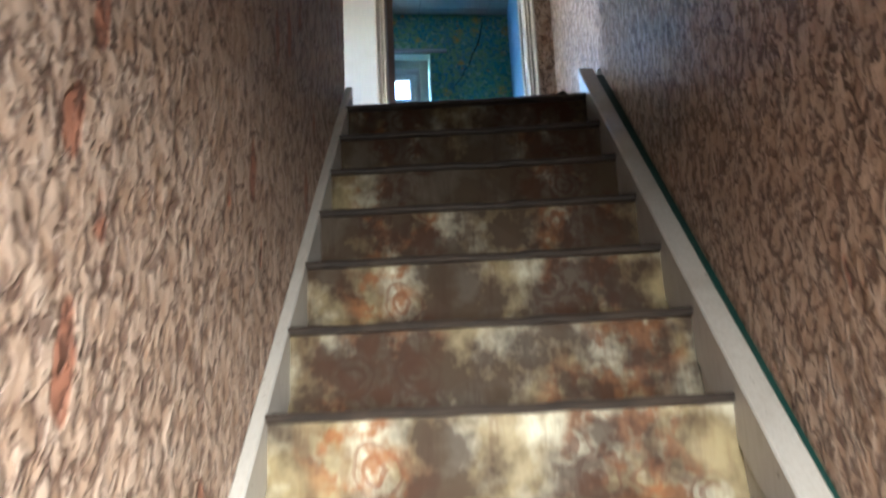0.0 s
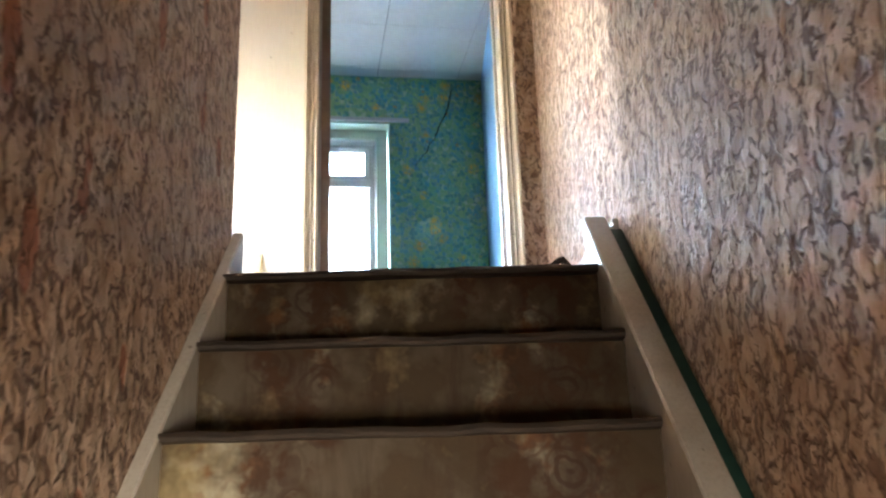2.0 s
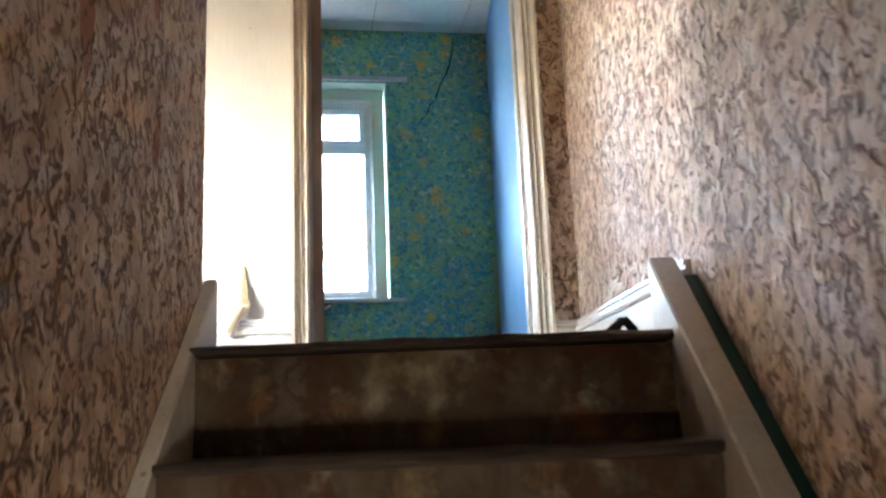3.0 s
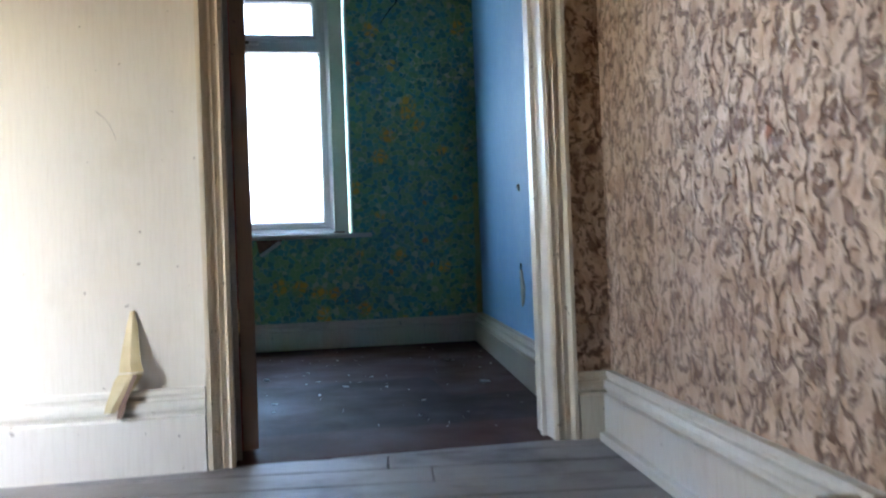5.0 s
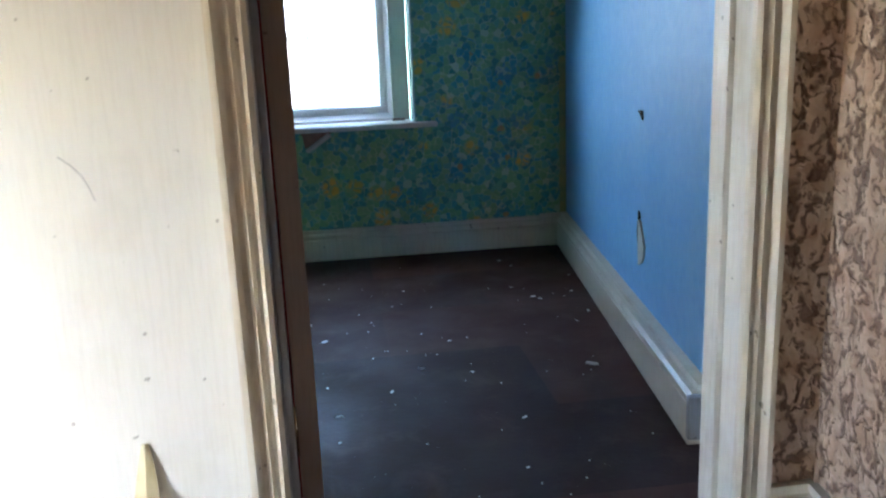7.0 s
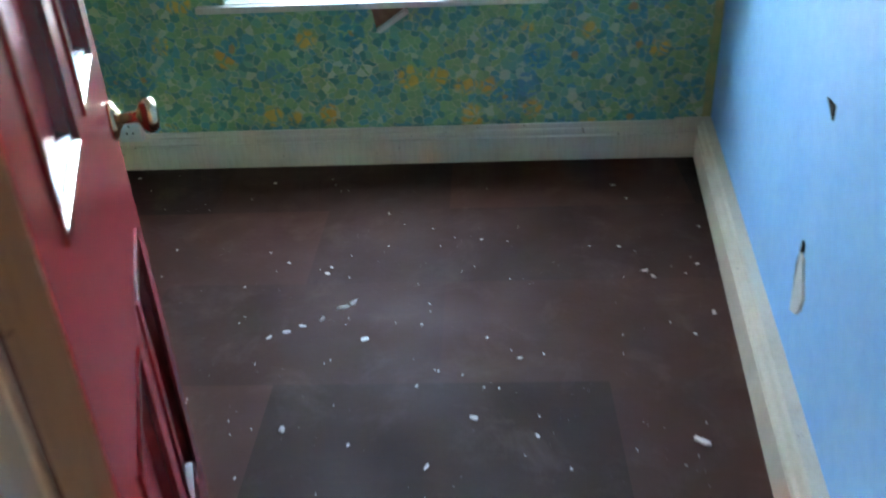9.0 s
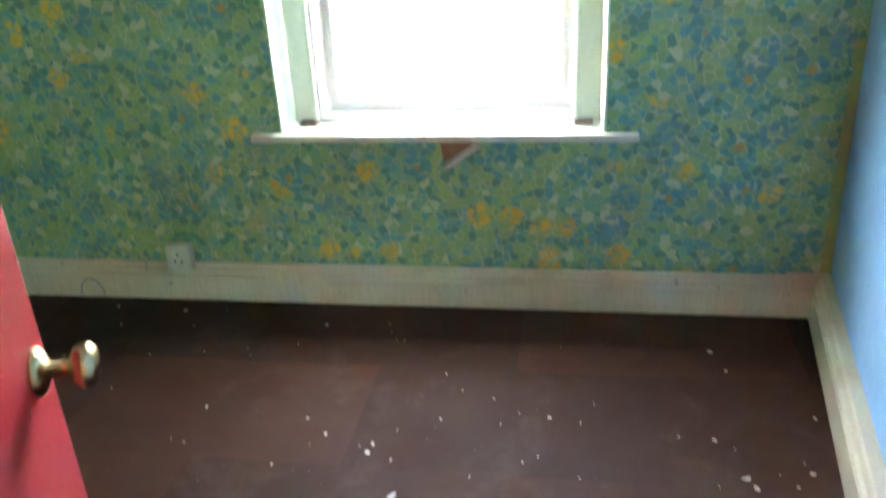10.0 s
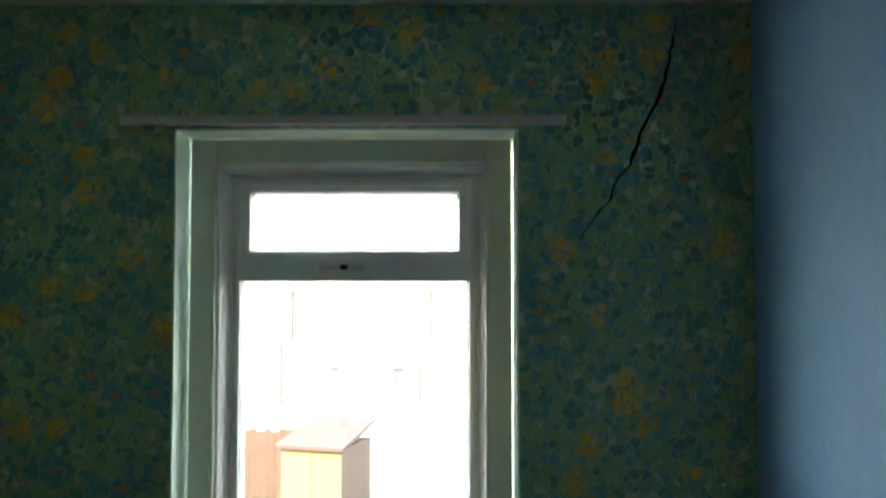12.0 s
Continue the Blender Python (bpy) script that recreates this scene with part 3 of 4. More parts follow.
part("painted_edge", string_board(STAIR_R + 0.0525, 1.372, 0.036, 0.02, 0.10), M_TEAL, stairs, "dark green painted edge against the wall")

# ---- room: window ----
window = thing("window_1", M_WIN, "white plastic window with a top-hung fanlight in a pale green boxed frame", "window", "", "structure")


def ring(u0, u1, z0, z1, w, v0, v1, bevel=0.003, wb=None):
    wb = w if wb is None else wb
    bm = bmesh.new()
    for lo, hi in (((u0, v0, z0), (u0 + w, v1, z1)), ((u1 - w, v0, z0), (u1, v1, z1)), ((u0 + w, v0, z1 - w), (u1 - w, v1, z1)), ((u0 + w, v0, z0), (u1 - w, v1, z0 + wb))):
        if hi[2] - lo[2] > 0.001:
            box(bm, lo, hi, None, bevel)
    return bm


part("boxing", ring(U0 + 0.02, U1 - 0.014, 0.612, 2.05, 0.078, 0.10, 0.21, 0.004, 0.0), M_BOXING, window, "pale green timber boxing")
part("bead", ring(U0 + 0.088, U1 - 0.082, 0.612, 1.985, 0.012, 0.088, 0.10, 0.003, 0.0), M_BOXING, window)


def slope(u0, u1, z0, z1, prof):
    """A mitred moulding round an opening: (in from the outline, depth)."""
    bm = bmesh.new()
    loops = [[bm.verts.new((x, y, z)) for x, z in ((u0 + d, z0 + d), (u1 - d, z0 + d), (u1 - d, z1 - d), (u0 + d, z1 - d))] for d, y in prof]
    for a, b in zip(loops, loops[1:] + loops[:1]):
        for i in range(4):
            bm.faces.new((a[i], a[(i + 1) % 4], b[(i + 1) % 4], b[i]))
    return bm


part("window_frame", slope(-1.618, -0.772, 0.612, 1.974, [(0, 0.20), (0, 0.110), (0.004, 0.108), (0.010, 0.108), (0.034, 0.146), (0.042, 0.146), (0.046, 0.150), (0.058, 0.152), (0.058, 0.20)]), M_PVC, window)
part("inner_bead", slope(-1.560, -0.830, 0.670, 1.622, [(0, 0.185), (0, 0.142), (0.005, 0.140), (0.016, 0.158), (0.016, 0.185)]), M_PVC, window)
boxes("transom", [((-1.56, 0.126, 1.608), (-0.83, 0.19, 1.668))], M_PVC, window, "", 0.005)
sash = part("fanlight_sash", slope(-1.562, -0.828, 1.662, 1.928, [(0, 0.18), (0, 0.128), (0.004, 0.124), (0.020, 0.124), (0.026, 0.130), (0.040, 0.130), (0.050, 0.150), (0.050, 0.18)]), M_PVC, window, "white opening fanlight")
bm = bmesh.new()
box(bm, (-1.30, 0.100, 1.646), (-1.17, 0.110, 1.660), None, 0.004)
box(bm, (-1.21, 0.104, 1.642), (-1.16, 0.125, 1.664), None, 0.004)
part("handle", bm, M_SOCKET, sash, "white cranked handle")
boxes("catch", [((-1.235, 0.0965, 1.645), (-1.212, 0.112, 1.661))], M_DARK, sash, "dark catch under the handle", 0.002)
for nm, u0, u1, z0, z1 in (("upper_pane", -1.514, -0.876, 1.710, 1.880), ("lower_pane", -1.546, -0.844, 0.684, 1.608)):
    p = boxes(nm, [((u0, 0.150, z0), (u1, 0.156, z1))], M_GLASS, window, "clear glass")
    p.visible_shadow = False
bm = bmesh.new()
box(bm, (-1.81, -0.034, 0.584), (-0.598, 0.0, 0.608), None, 0.006)
box(bm, (U0 + 0.006, -0.002, 0.586), (U1 - 0.006, 0.2, 0.611), None, 0.002)
part("window_sill", bm, M_WHITE, window, "off-white window board")
for u in (-1.645, -0.762):
    boxes("sill_block", [((u - 0.028, 0.06, 0.611), (u + 0.028, 0.10, 0.622))], M_TAN, window, "bare wood fillet", 0.002)

bm = bmesh.new()
box(bm, (-1.875, -0.026, 2.072), (-0.553, 0.0, 2.099), None, 0.003)
rail = part("curtain_batten", bm, M_RAIL)
rail.matrix_world = M_WIN
tagged(rail, "long grey painted batten fixed above the window", "curtain batten")

# crack in the paper above the window's shoulder
bm = bmesh.new()
path = [(-0.222, 2.375, 0.001), (-0.232, 2.335, 0.004), (-0.245, 2.25, 0.0045), (-0.272, 2.165, 0.006), (-0.325, 2.06, 0.005), (-0.352, 1.985, 0.006), (-0.362, 1.955, 0.0035),
        (-0.405, 1.905, 0.0045), (-0.425, 1.85, 0.004), (-0.478, 1.79, 0.003), (-0.52, 1.715, 0.0015)]
fine = []
for (a, b, w), (c, d, e) in zip(path, path[1:]):
    for k in range(4):
        s = k / 4
        fine.append((a + (c - a) * s + rng.uniform(-0.004, 0.004), b + (d - b) * s, (w + (e - w) * s) * rng.uniform(0.6, 1.2)))
prev = None
for u, z, w in fine:
    row = [bm.verts.new((u - w, -0.0015, z)), bm.verts.new((u, -0.003, z + 0.002)), bm.verts.new((u + w, -0.0015, z))]
    if prev:
        bm.faces.new((prev[0], prev[1], row[1], row[0]))
        bm.faces.new((prev[1], prev[2], row[2], row[1]))
    prev = row
crack = part("wall_crack", bm, M_DARK)
crack.matrix_world = M_WIN
tagged(crack, "long jagged dark crack running down the papered wall", "crack", "", "structure")


def patch(name, outline, depth, material, m, label, category, rim=None):
    """A torn or broken patch with a ragged outline, lying on a wall in the plane x, z of m."""
    ob = thing(name, m, label, category, "", "structure")
    for nm, grow, dep, mat in ((("rim", 1.12, depth * 0.5, rim),) if rim else ()) + (("torn_area", 1.0, depth, material),):
        bm = bmesh.new()
        cx, cz = sum(p[0] for p in outline) / len(outline), sum(p[1] for p in outline) / len(outline)
        pts = []
        for a, b in zip(outline, outline[1:] + outline[:1]):
            for k in range(3):
                s = k / 3
                pts.append((cx + (a[0] + (b[0] - a[0]) * s - cx) * grow * rng.uniform(0.93, 1.07), cz + (a[1] + (b[1] - a[1]) * s - cz) * grow))
        prism(bm, pts, lambda p: Vector((p[0], 0.001, p[1])), lambda p: Vector((p[0], -dep, p[1])))
        part(nm, bm, mat, ob)
    return ob


patch("plaster_tear", [(-1.205, 0.582), (-1.06, 0.584), (-1.10, 0.562), (-1.19, 0.512), (-1.2, 0.54)], 0.004, M_RAW, M_WIN, "torn brown patch of paper hanging below the window board", "torn paper")
bm = bmesh.new()
prism(bm, [(-1.19, 0.508), (-1.09, 0.578), (-1.075, 0.57), (-1.175, 0.505)], lambda p: Vector((p[0], -0.004, p[1])), lambda p: Vector((p[0], -0.02, p[1] - 0.008)))
curl = part("paper_curl", bm, M_SCRAP)
curl.matrix_world = M_WIN
tagged(curl, "pale curl of torn paper under the window board", "torn paper")
M_EAST = pose(1.312, 0, 0, 0, 0, -90)   # x runs towards the doorway on the blue wall


def on_blue(y, z):
    return (-y, z)


patch("wall_hole", [on_blue(2.425, 0.725), on_blue(2.375, 0.728), on_blue(2.372, 0.70), on_blue(2.395, 0.712)], 0.004, M_DARK, M_EAST, "small dark hole knocked into the blue wall", "wall hole")
patch("wall_tear", [on_blue(2.40, 0.40), on_blue(2.375, 0.395), on_blue(2.325, 0.33), on_blue(2.33, 0.30), on_blue(2.352, 0.275), on_blue(2.395, 0.258)], 0.006, M_SCRAP, M_EAST, "white torn gash with a dark edge in the blue wall", "torn plaster")
patch("wall_slit", [on_blue(2.418, 0.36), on_blue(2.402, 0.425), on_blue(2.388, 0.408), on_blue(2.402, 0.39), on_blue(2.402, 0.29)], 0.004, M_DARK, M_EAST, "narrow dark slit beside the torn gash", "wall hole")

# strip of yellowed paper in the corner and the cut end of the skirting
M_OCHRE = plain("yellowed_paper", (0.50, 0.44, 0.18), (0.24, 0.36, 0.20), 0.7, 0, 22, 0.0006, 9.0)
bm = bmesh.new()
edge = [(-0.03 + 0.012 * noise.noise((k * 0.9, 2.0, 0.0)), 0.15 + k * 0.045) for k in range(17)]
prism(bm, [(-0.001, 0.15)] + [(a, b) for a, b in edge] + [(-0.001, edge[-1][1])], lambda p: Vector((p[0], -0.0025, p[1])), lambda p: Vector((p[0], 0.001, p[1])))
setting(part("trim_corner_paper", bm, M_OCHRE), "ragged strip of yellowed paper in the corner", "wallpaper strip", M_WIN)
bm = bmesh.new()
box(bm, (1.256, 1.690, 0.022), (1.311, 1.7115, 0.128), None, 0.003)
setting(part("trim_skirting_end", bm, M_LINING), "grey block closing the cut skirting", "skirting end")

# socket and cable on the window wall
sock = thing("wall_socket", M_WIN @ pose(-2.136, 0, 0.172), "small white surface socket standing above the skirting", "socket")
boxes("back_box", [((-0.042, -0.034, -0.046), (0.042, 0, 0.046))], M_SOCKET, sock, "", 0.005)
boxes("faceplate", [((-0.043, -0.043, -0.047), (0.043, -0.0345, 0.042))], M_SOCKET, sock, "", 0.004)
for dx, dz in ((0, 0.016), (-0.012, -0.012), (0.012, -0.012)):
    boxes("pin_hole", [((dx - 0.003, -0.0445, dz - 0.004), (dx + 0.003, -0.0432, dz + 0.004))], M_DARK, sock)
bm = bmesh.new()
tube(bm, [(-2.50 + 0.045 * math.cos(a), -0.028, 0.012 + 0.065 * math.sin(a)) for a in [math.pi * k / 14 for k in range(15)]], 0.003, 6)
cable = part("loose_cable", bm, M_LINING, None, "", True)
cable.matrix_world = M_WIN
tagged(cable, "loop of grey cable standing against the skirting", "cable")

# ---- red door ----
LEAF_W, LEAF_H, LEAF_T = 0.765, 1.985, 0.040
M_LEAF_HINGE = pose(0.437, 1.244, 0.008, 0, 0, 117)
door = thing("panel_door", M_LEAF_HINGE, "open red gloss four-panel door with maroon mouldings and brass knob", "door")
# leaf runs along x from the hinge; the landing face lies at y = -LEAF_T
A0, A1, B0, B1 = 0.105, 0.335, 0.430, 0.660
LOW0, LOW1, UP0, UP1 = 0.21, 0.70, 0.965, 1.87
for nm, lo, hi in (("stile", (0, 0), (A0, LEAF_H)), ("stile", (B1, 0), (LEAF_W, LEAF_H)), ("rail", (A0, 0), (B1, LOW0)), ("rail", (A0, LOW1), (B1, UP0)), ("rail", (A0, UP1), (B1, LEAF_H)),
                   ("muntin", (A1, LOW0), (B0, LOW1)), ("muntin", (A1, UP0), (B0, UP1))):
    boxes(nm, [((lo[0], -LEAF_T, lo[1]), (hi[0], 0, hi[1]))], M_RED, door)
for x0, x1 in ((A0, A1), (B0, B1)):
    for z0, z1 in ((LOW0, LOW1), (UP0, UP1)):
        boxes("panel", [((x0, -0.026, z0), (x1, -0.014, z1))], M_RED, door)
        for face in (-1, 1):
            bm = bmesh.new()
            yb, yf = (-0.0262, -LEAF_T - 0.004) if face < 0 else (-0.0138, 0.004)
            prof = [(0, yb), (0, yf), (0.010, yf), (0.016, yf + (0.006 if face < 0 else -0.006)), (0.024, yf + (0.006 if face < 0 else -0.006)), (0.032, yb)]
            ring_pts = [[bm.verts.new((x, y, z)) for x, z in ((x0 + d, z0 + d), (x1 - d, z0 + d), (x1 - d, z1 - d), (x0 + d, z1 - d))] for d, y in prof]
            for a, b in zip(ring_pts, ring_pts[1:]):
                for i in range(4):
                    bm.faces.new((a[i], a[(i + 1) % 4], b[(i + 1) % 4], b[i]))
            part("moulding", bm, M_MAROON, door, "glossy maroon panel moulding")
boxes("hinge_edge", [((-0.004, -LEAF_T + 0.001, 0.0), (-0.0002, -0.001, LEAF_H))], M_TAN, door, "bare brown hinge edge")
for z in (0.25, 1.65):
    bm = bmesh.new()
    tube(bm, [(-0.004, 0.004, z), (-0.004, 0.004, z + 0.09)], 0.006, 8)
    part("hinge", bm, M_BRASS, door, "", True)


def turned(bm, profile, sides=20):
    """A shape turned about -y: (radius, distance out)."""
    rings = [[bm.verts.new((r * math.cos(k * math.tau / sides), -d, r * math.sin(k * math.tau / sides))) for k in range(sides)] for r, d in profile]
    for a, b in zip(rings, rings[1:]):
        for k in range(sides):
            bm.faces.new((a[k], a[(k + 1) % sides], b[(k + 1) % sides], b[k]))
    bm.faces.new(rings[-1])
    bm.faces.new(rings[0][::-1])


KX, KZ = LEAF_W - 0.045, 0.855
bm = bmesh.new()
turned(bm, [(0.030, 0), (0.030, 0.003), (0.026, 0.008), (0.016, 0.012), (0.011, 0.016)])
rose = part("rose", bm, M_BRASS, door, "round brass rose", True)
rose.location = (KX, -LEAF_T, KZ)
bm = bmesh.new()
turned(bm, [(0.009, 0.012), (0.009, 0.036), (0.012, 0.040), (0.022, 0.044), (0.0275, 0.052), (0.0275, 0.060), (0.022, 0.067), (0.010, 0.070)])
knob = part("knob", bm, M_BRASS, door, "tarnished brass knob", True)
knob.location = (KX, -LEAF_T, KZ)
bm = bmesh.new()
turned(bm, [(0.009, 0.0), (0.010, 0.02), (0.022, 0.028), (0.0275, 0.036), (0.0275, 0.044), (0.022, 0.051), (0.010, 0.054)])
back = part("knob", bm, M_BRASS, door, "tarnished brass knob", True)
back.location, back.rotation_euler = (KX, 0, KZ), (0, 0, math.pi)

# ---- landing details ----
# strip of paper peeling from the boarded wall
peel = thing("peeling_paper", M_DOOR, "folded strip of yellowed paper peeling off the cream wall", "torn paper")


def strip(name, rows, label=""):
    bm = bmesh.new()
    prev = None
    for u, w, z, v in rows:
        r = [bm.verts.new((u - w, v, z)), bm.verts.new((u, v - 0.004, z)), bm.verts.new((u + w, v, z)), bm.verts.new((u + w, v + 0.0012, z)), bm.verts.new((u - w, v + 0.0012, z))]
        if prev:
            for i in range(5):
                bm.faces.new((prev[i], prev[(i + 1) % 5], r[(i + 1) % 5], r[i]))
        prev = r
    bm.faces.new(prev)
    return part(name, bm, M_PAPER, peel, label)


strip("hanging_strip", [(-0.212, 0.005, 0.362, -0.002), (-0.213, 0.012, 0.33, -0.006), (-0.216, 0.018, 0.285, -0.012), (-0.217, 0.022, 0.25, -0.020), (-0.214, 0.026, 0.229, -0.028)])
strip("folded_end", [(-0.215, 0.0265, 0.226, -0.024), (-0.224, 0.027, 0.212, -0.030), (-0.238, 0.022, 0.185, -0.032), (-0.25, 0.018, 0.165, -0.032), (-0.262, 0.012, 0.143, -0.028)])
# Brown sliver that paints the shadow to the right of the folded end.
bm = bmesh.new()
prism(bm, [(-0.205, 0.222), (-0.214, 0.225), (-0.246, 0.155), (-0.25, 0.128), (-0.238, 0.135), (-0.226, 0.175)], lambda p: Vector((p[0], -0.012, p[1])), lambda p: Vector((p[0] + 0.004, -0.034, p[1])))
part("fold_shadow", bm, M_TAN, peel, "brown sliver standing in for the fold's shadow")
bm = bmesh.new()
tube(bm, [(-0.277, -0.0015, 0.807), (-0.262, -0.002, 0.795), (-0.248, -0.0015, 0.778), (-0.238, -0.002, 0.755), (-0.235, -0.0015, 0.742)], 0.0007, 5)
mark = part("wall_scratch", bm, M_LINING)
mark.matrix_world = M_DOOR
tagged(mark, "thin curved grey scratch on the cream wall", "scratch", "", "structure")
# rag of carpet fluff on the top step
bm = bmesh.new()
for k in range(9):
    a = rng.uniform(0, math.tau)
    tube(bm, [(0.03 * math.cos(a), 0.02 * math.sin(a), 0.003), (0.012 * math.cos(a + 1), 0.01 * math.sin(a), 0.015 + 0.012 * rng.random()), (0.02 * math.cos(a + 2.5), 0.016 * math.sin(a + 2), 0.006)], 0.0035, 5)
fluff = part("carpet_scrap", bm, M_DARK)
fluff.location = (1.19, 0.03, 0.006)
tagged(fluff, "dark frayed scrap on the top stair", "scrap")

# ---- scraps on the floor ----
def scrap(x, y, size, turn, label="white flake of paint lying on the dark floor"):
    r = random.Random(int(x * 1000 + y * 77))
    bm = bmesh.new()
    n = 7
    pts = [(size * r.uniform(0.5, 1.0) * math.cos(k * math.tau / n), 0.5 * size * r.uniform(0.5, 1.0) * math.sin(k * math.tau / n)) for k in range(n)]
    prism(bm, pts, lambda p: Vector((p[0], p[1], 0.0)), lambda p: Vector((p[0] * 0.95, p[1] * 0.9, 0.002 + abs(p[0]) * 0.16)))
    ob = part("paint_flake", bm, M_SCRAP)
    ob.matrix_world = pose(x, y, 0.0, 0, 0, turn)
    return tagged(ob, label, "paint flake", "flakes on the floor")


for x, y, s, turn in ((0.31, 2.54, 0.022, 30), (0.633, 2.266, 0.02, -10), (1.14, 2.244, 0.034, -30), (0.213, 2.68, 0.03, 20), (0.235, 2.705, 0.026, 60), (0.964, 3.51, 0.014, 0), (0.17, 2.62, 0.018, 80),
                      (0.125, 2.58, 0.017, 0), (0.09, 2.55, 0.02, 15), (0.05, 2.52, 0.014, 50), (0.55, 2.1, 0.016, 70), (0.2, 2.18, 0.024, 100), (1.05, 2.95, 0.02, 20), (1.07, 2.92, 0.016, -40),
                      (1.2, 3.0, 0.013, 10), (-0.08, 2.12, 0.026, 60), (0.42, 1.95, 0.018, 5), (0.9, 1.9, 0.015, 40), (0.72, 2.5, 0.013, 10), (1.22, 2.75, 0.018, 80), (0.12, 2.85, 0.018, -20)):
    scrap(x, y, s * 0.72, turn)
bm = bmesh.new()
r2 = random.Random(9)
for k in range(170):
    x, y = r2.uniform(-1.2, 1.25), 1.35 + 2.2 * r2.random() ** 0.9
    s = 0.0016 + 0.0045 * r2.random() ** 4
    mt = pose(x, y, 0.0004, r2.uniform(-8, 8), r2.uniform(-8, 8), r2.uniform(0, 360))
    box(bm, (-s, -s * 0.6, 0), (s, s * 0.6, 0.0015), mt)
tagged(part("plaster_crumbs", bm, M_SCRAP), "scattered tiny pale crumbs over the dark floor", "crumbs", "", "stuff")

# ---- outside ----
bm = bmesh.new()
YARD = -3.0
box(bm, (-900, 4.6, YARD - 0.3), (900, 1500, YARD))
setting(part("ground", bm, M_YARD), "pale concrete back yards and lane", "ground")


def house(x0, x1, y, eaves, m_label):
    h = thing("terraced_house", pose(0, 0, 0), m_label, "house", "houses behind the yard")
    cols = [x0 + 1.4, x1 - 1.6]
    rows = [(YARD + 0.7, YARD + 1.5), (YARD + 2.9, YARD + 3.7)]
    bm = bmesh.new()
    xs = [x0] + [v for c in cols for v in (c - 0.3, c + 0.3)] + [x1]
    zs = [YARD] + [v for r in rows for v in r] + [eaves]
    for i in range(len(xs) - 1):
        for j in range(len(zs) - 1):
            if i % 2 == 1 and j % 2 == 1:
                w = thing("window", pose(0, 0, 0), "", "")
                w.parent = h
                boxes("pane", [((xs[i], y + 0.12, zs[j]), (xs[i + 1], y + 0.14, zs[j + 1]))], M_PANE, w)
                boxes("frame", [((xs[i], y + 0.06, zs[j]), (xs[i] + 0.07, y + 0.118, zs[j + 1])), ((xs[i + 1] - 0.07, y + 0.06, zs[j]), (xs[i + 1], y + 0.118, zs[j + 1])),
                                ((xs[i] + 0.07, y + 0.06, (zs[j] + zs[j + 1]) / 2 - 0.04), (xs[i + 1] - 0.07, y + 0.118, (zs[j] + zs[j + 1]) / 2 + 0.04))], M_PVC, w)
                boxes("sill", [((xs[i] - 0.1, y - 0.09, zs[j] - 0.09), (xs[i + 1] + 0.1, y - 0.003, zs[j]))], M_SLATE, w)
    solid = lambda i, j: 0 <= i < len(xs) - 1 and 0 <= j < len(zs) - 1 and not (i % 2 == 1 and j % 2 == 1)
    grid = [[[bm.verts.new((x, yy, z)) for z in zs] for x in xs] for yy in (y, y + 0.3)]
    f, b = grid
    for i in range(len(xs) - 1):
        for j in range(len(zs) - 1):
            if not solid(i, j):
                continue
            corners = ((i, j), (i + 1, j), (i + 1, j + 1), (i, j + 1))
            bm.faces.new([f[a][c] for a, c in corners])
            bm.faces.new([b[a][c] for a, c in corners[::-1]])
            for (da, dc), (p, q) in zip(((0, -1), (1, 0), (0, 1), (-1, 0)), zip(corners, corners[1:] + corners[:1])):
                if not solid(i + da, j + dc):
                    bm.faces.new((f[p[0]][p[1]], f[q[0]][q[1]], b[q[0]][q[1]], b[p[0]][p[1]]))
    part("wall", bm, M_BRICK, h)
    bm = bmesh.new()
    prism(bm, [(y - 0.3, eaves), (y + 3.6, eaves + 2.4), (y + 7.2, eaves), (y + 7.2, eaves - 0.1), (y - 0.3, eaves - 0.1)], lambda p: Vector((x0, p[0], p[1])), lambda p: Vector((x1, p[0], p[1])))
    part("roof", bm, M_SLATE, h)
    bm = bmesh.new()
    tube(bm, [(x1 - 0.3, y - 0.1, eaves - 0.1), (x1 - 0.3, y - 0.1, YARD + 2.6), (x1 - 0.75, y - 0.1, YARD + 2.35), (x1 - 0.75, y - 0.1, YARD)], 0.06, 8)
    part("downpipe", bm, M_PIPE, h, "dark downpipe")
    bm = bmesh.new()
    box(bm, (x1 - 0.6, y + 3.2, eaves + 2.0), (x1 + 0.0, y + 4.0, eaves + 3.4), None, 0.02)
    part("chimney", bm, M_BRICK, h)
    return h


for k in range(5):
    house(-20.5 + k * 5.6, -14.9 + k * 5.6 - 0.004, 34.0, YARD + 4.6, "pale rendered terraced house with slate roof and dark downpipe")

shed = thing("garden_shed", pose(-4.05, 17.6, YARD, 0, 0, -10) @ Matrix.Diagonal((0.66, 0.8, 0.82, 1)), "wooden shed with yellow double doors and pink felt roof", "shed")
boxes("body", [((-1.0, 0.06, 0), (1.0, 1.9, 1.75))], M_FENCE, shed)
for x in (-0.99, 0.01):
    for k in range(6):
        boxes("board", [((x + k * 0.163, 0.02, 0.08), (x + k * 0.163 + 0.158, 0.058, 1.62))], M_YELLOW, shed, "", 0.004)
bm = bmesh.new()
prism(bm, [(-0.12, 1.72), (2.0, 2.12), (2.0, 2.20), (-0.12, 1.80)], lambda p: Vector((-1.12, p[0], p[1])), lambda p: Vector((1.12, p[0], p[1])))
part("roof", bm, M_FELT, shed, "pink felted lean-to roof")
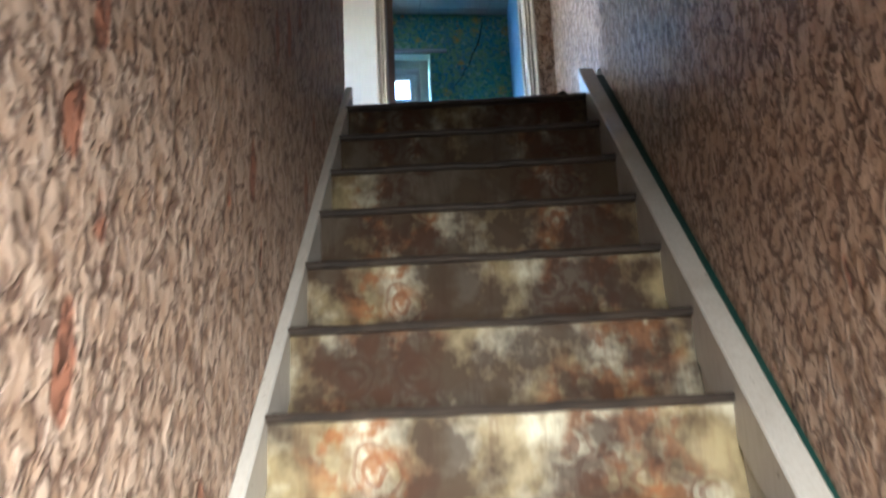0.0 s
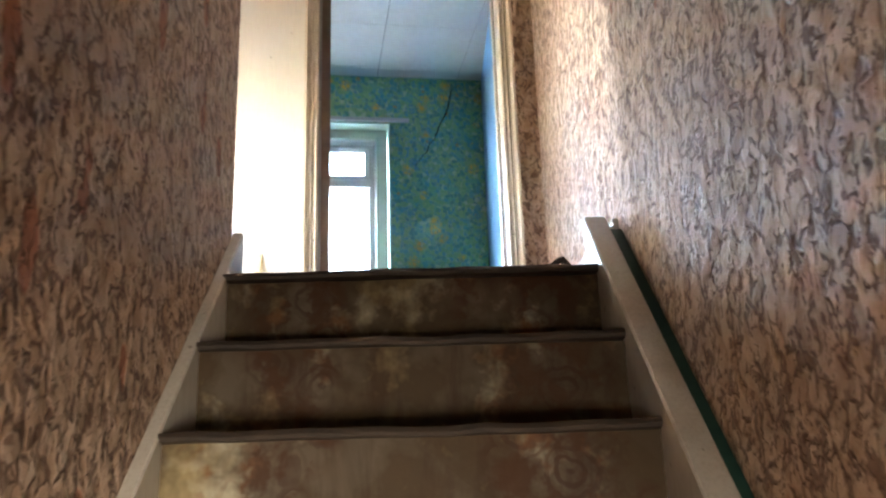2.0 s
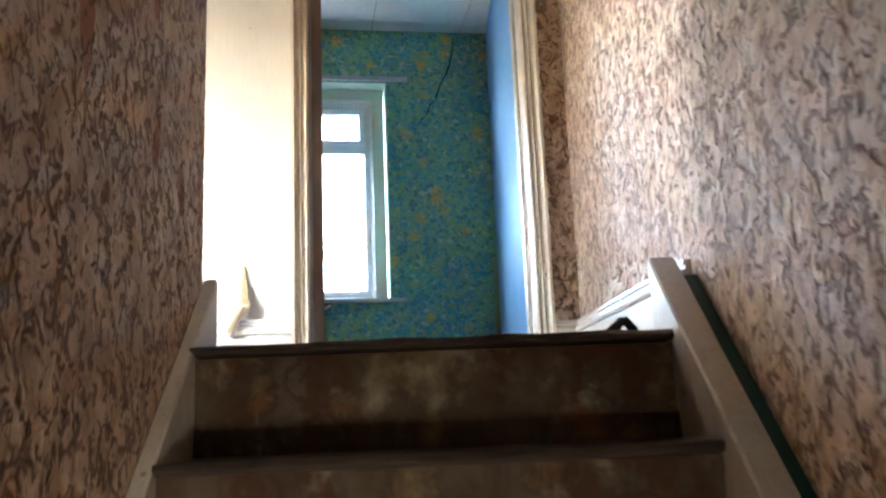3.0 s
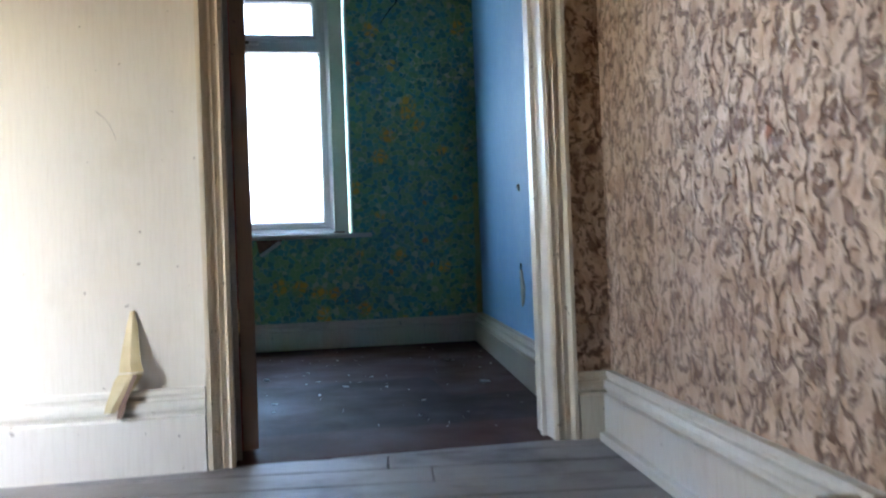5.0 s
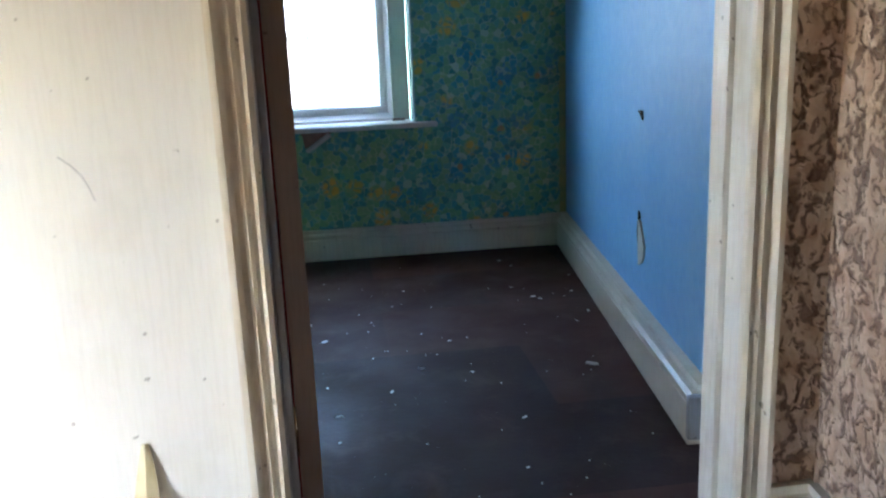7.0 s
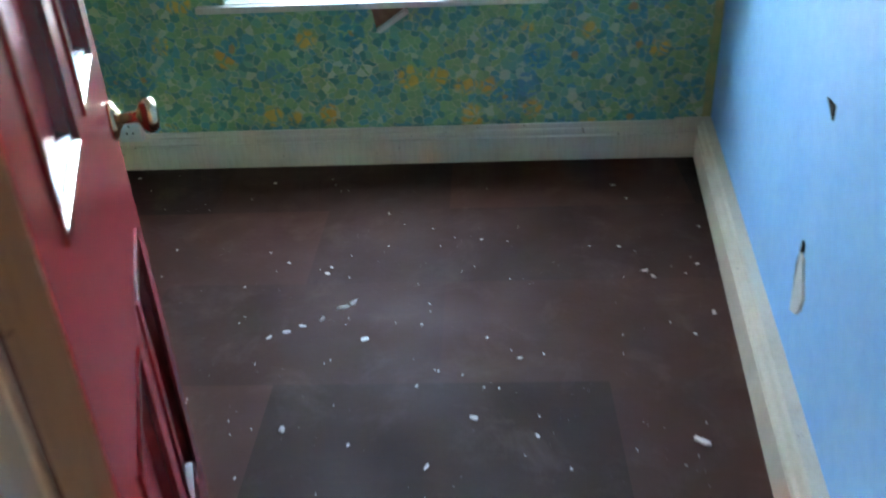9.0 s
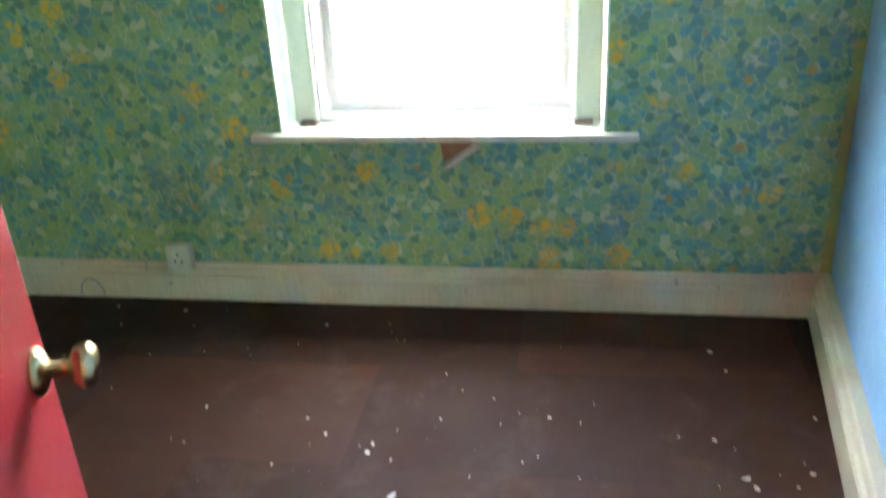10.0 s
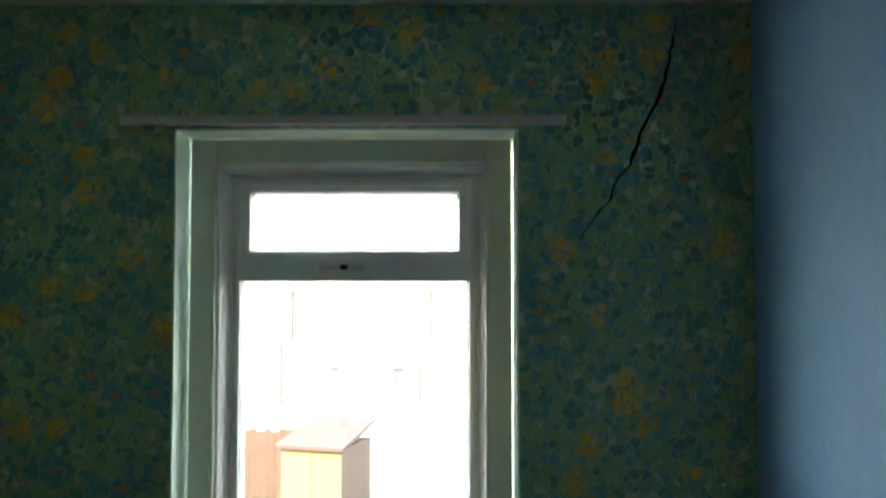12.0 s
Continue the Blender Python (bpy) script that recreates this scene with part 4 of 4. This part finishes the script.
garage = thing("flat_roof_outhouse", pose(-0.35, 12.2, YARD + 0.38, 0, 0, -4), "pale outhouse with a lilac-grey felted roof", "outhouse")
boxes("wall", [((-1.1, 0, -0.5), (3.0, 3.2, 1.9))], M_BRICK, garage)
bm = bmesh.new()
prism(bm, [(-0.15, 1.85), (3.3, 2.35), (3.3, 2.45), (-0.15, 1.97)], lambda p: Vector((-1.25, p[0], p[1])), lambda p: Vector((3.15, p[0], p[1])))
part("roof", bm, M_GREYFELT, garage, "grey felt roof")
fence = thing("garden_fence", pose(-6.0, 18.5, YARD, 0, 0, 12), "weathered brown board fence", "fence")
for k in range(22):
    boxes("board", [((k * 0.15 - 1.6, rng.uniform(-0.01, 0.01), 0), (k * 0.15 - 1.455, 0.03, 1.6 + rng.uniform(-0.04, 0.04)))], M_FENCE, fence)
boxes("fence_rail", [((-1.6, 0.042, 1.2), (1.7, 0.09, 1.3))], M_FENCE, fence)


def tree(x, y, z, h, crown, seed):
    r = random.Random(seed)
    t = thing("tree", pose(x, y, z), "thin yellow-green tree with an open crown", "tree", "trees beyond the yards")
    bm = bmesh.new()
    tube(bm, [(0, 0, 0), (0.08, 0, h * 0.35), (0.0, 0.05, h * 0.7), (0.1, 0, h)], [0.16, 0.12, 0.07, 0.02], 8)
    tips = []
    for k in range(12):
        a, z0 = r.uniform(0, math.tau), h * r.uniform(0.35, 0.85)
        tip = Vector((math.cos(a) * crown * r.uniform(0.5, 1), math.sin(a) * crown * r.uniform(0.5, 1), z0 + h * r.uniform(0.08, 0.3)))
        tips.append(tip)
        tube(bm, [(0, 0, z0), tuple(tip * 0.5 + Vector((0, 0, z0 * 0.5))), tuple(tip)], [0.05, 0.03, 0.01], 5)
    part("trunk", bm, M_BARK, t)
    verts, faces = [], []
    for k in range(1500):
        c = r.choice(tips) + Vector((r.gauss(0, 0.4), r.gauss(0, 0.4), r.gauss(0, 0.35)))
        q = Euler((r.uniform(0, 6), r.uniform(0, 6), r.uniform(0, 6))).to_matrix()
        s = r.uniform(0.06, 0.13)
        n0 = len(verts)
        verts += [tuple(c + q @ Vector(v)) for v in ((-s, 0, 0), (0, -s * 0.5, 0.02), (s, 0, 0), (0, s * 0.5, 0.02))]
        faces.append((n0, n0 + 1, n0 + 2, n0 + 3))
    me = bpy.data.meshes.new("crown")
    me.from_pydata(verts, [], faces)
    me.materials.append(M_LEAF)
    cr = new("crown", me)
    cr.parent = t


tree(-9.5, 20.0, YARD, 5.0, 1.3, 3)
tree(-2.2, 40.0, YARD, 11.5, 2.2, 5)

# ---- landing boards ----
landing = setting(boxes("floor_landing", [((-1.7, 0.02, -0.12), (1.42, 1.2, -0.024))], M_DARK), "grey worn floorboards with dark gaps", "floor")
for k in range(10):
    y0 = 0.068 + k * 0.121
    x0 = -1.58
    cut = rng.uniform(-0.4, 0.9)
    for a, b in ((x0, cut - 0.002), (cut + 0.002, 1.368)):
        bm = bmesh.new()
        y1 = y0 + rng.uniform(0.111, 0.116)
        box(bm, (a, y0, -0.022), (b, y1, rng.uniform(-0.003, 0.0)), None, 0.003)
        part("floorboard", bm, M_BOARD, landing)
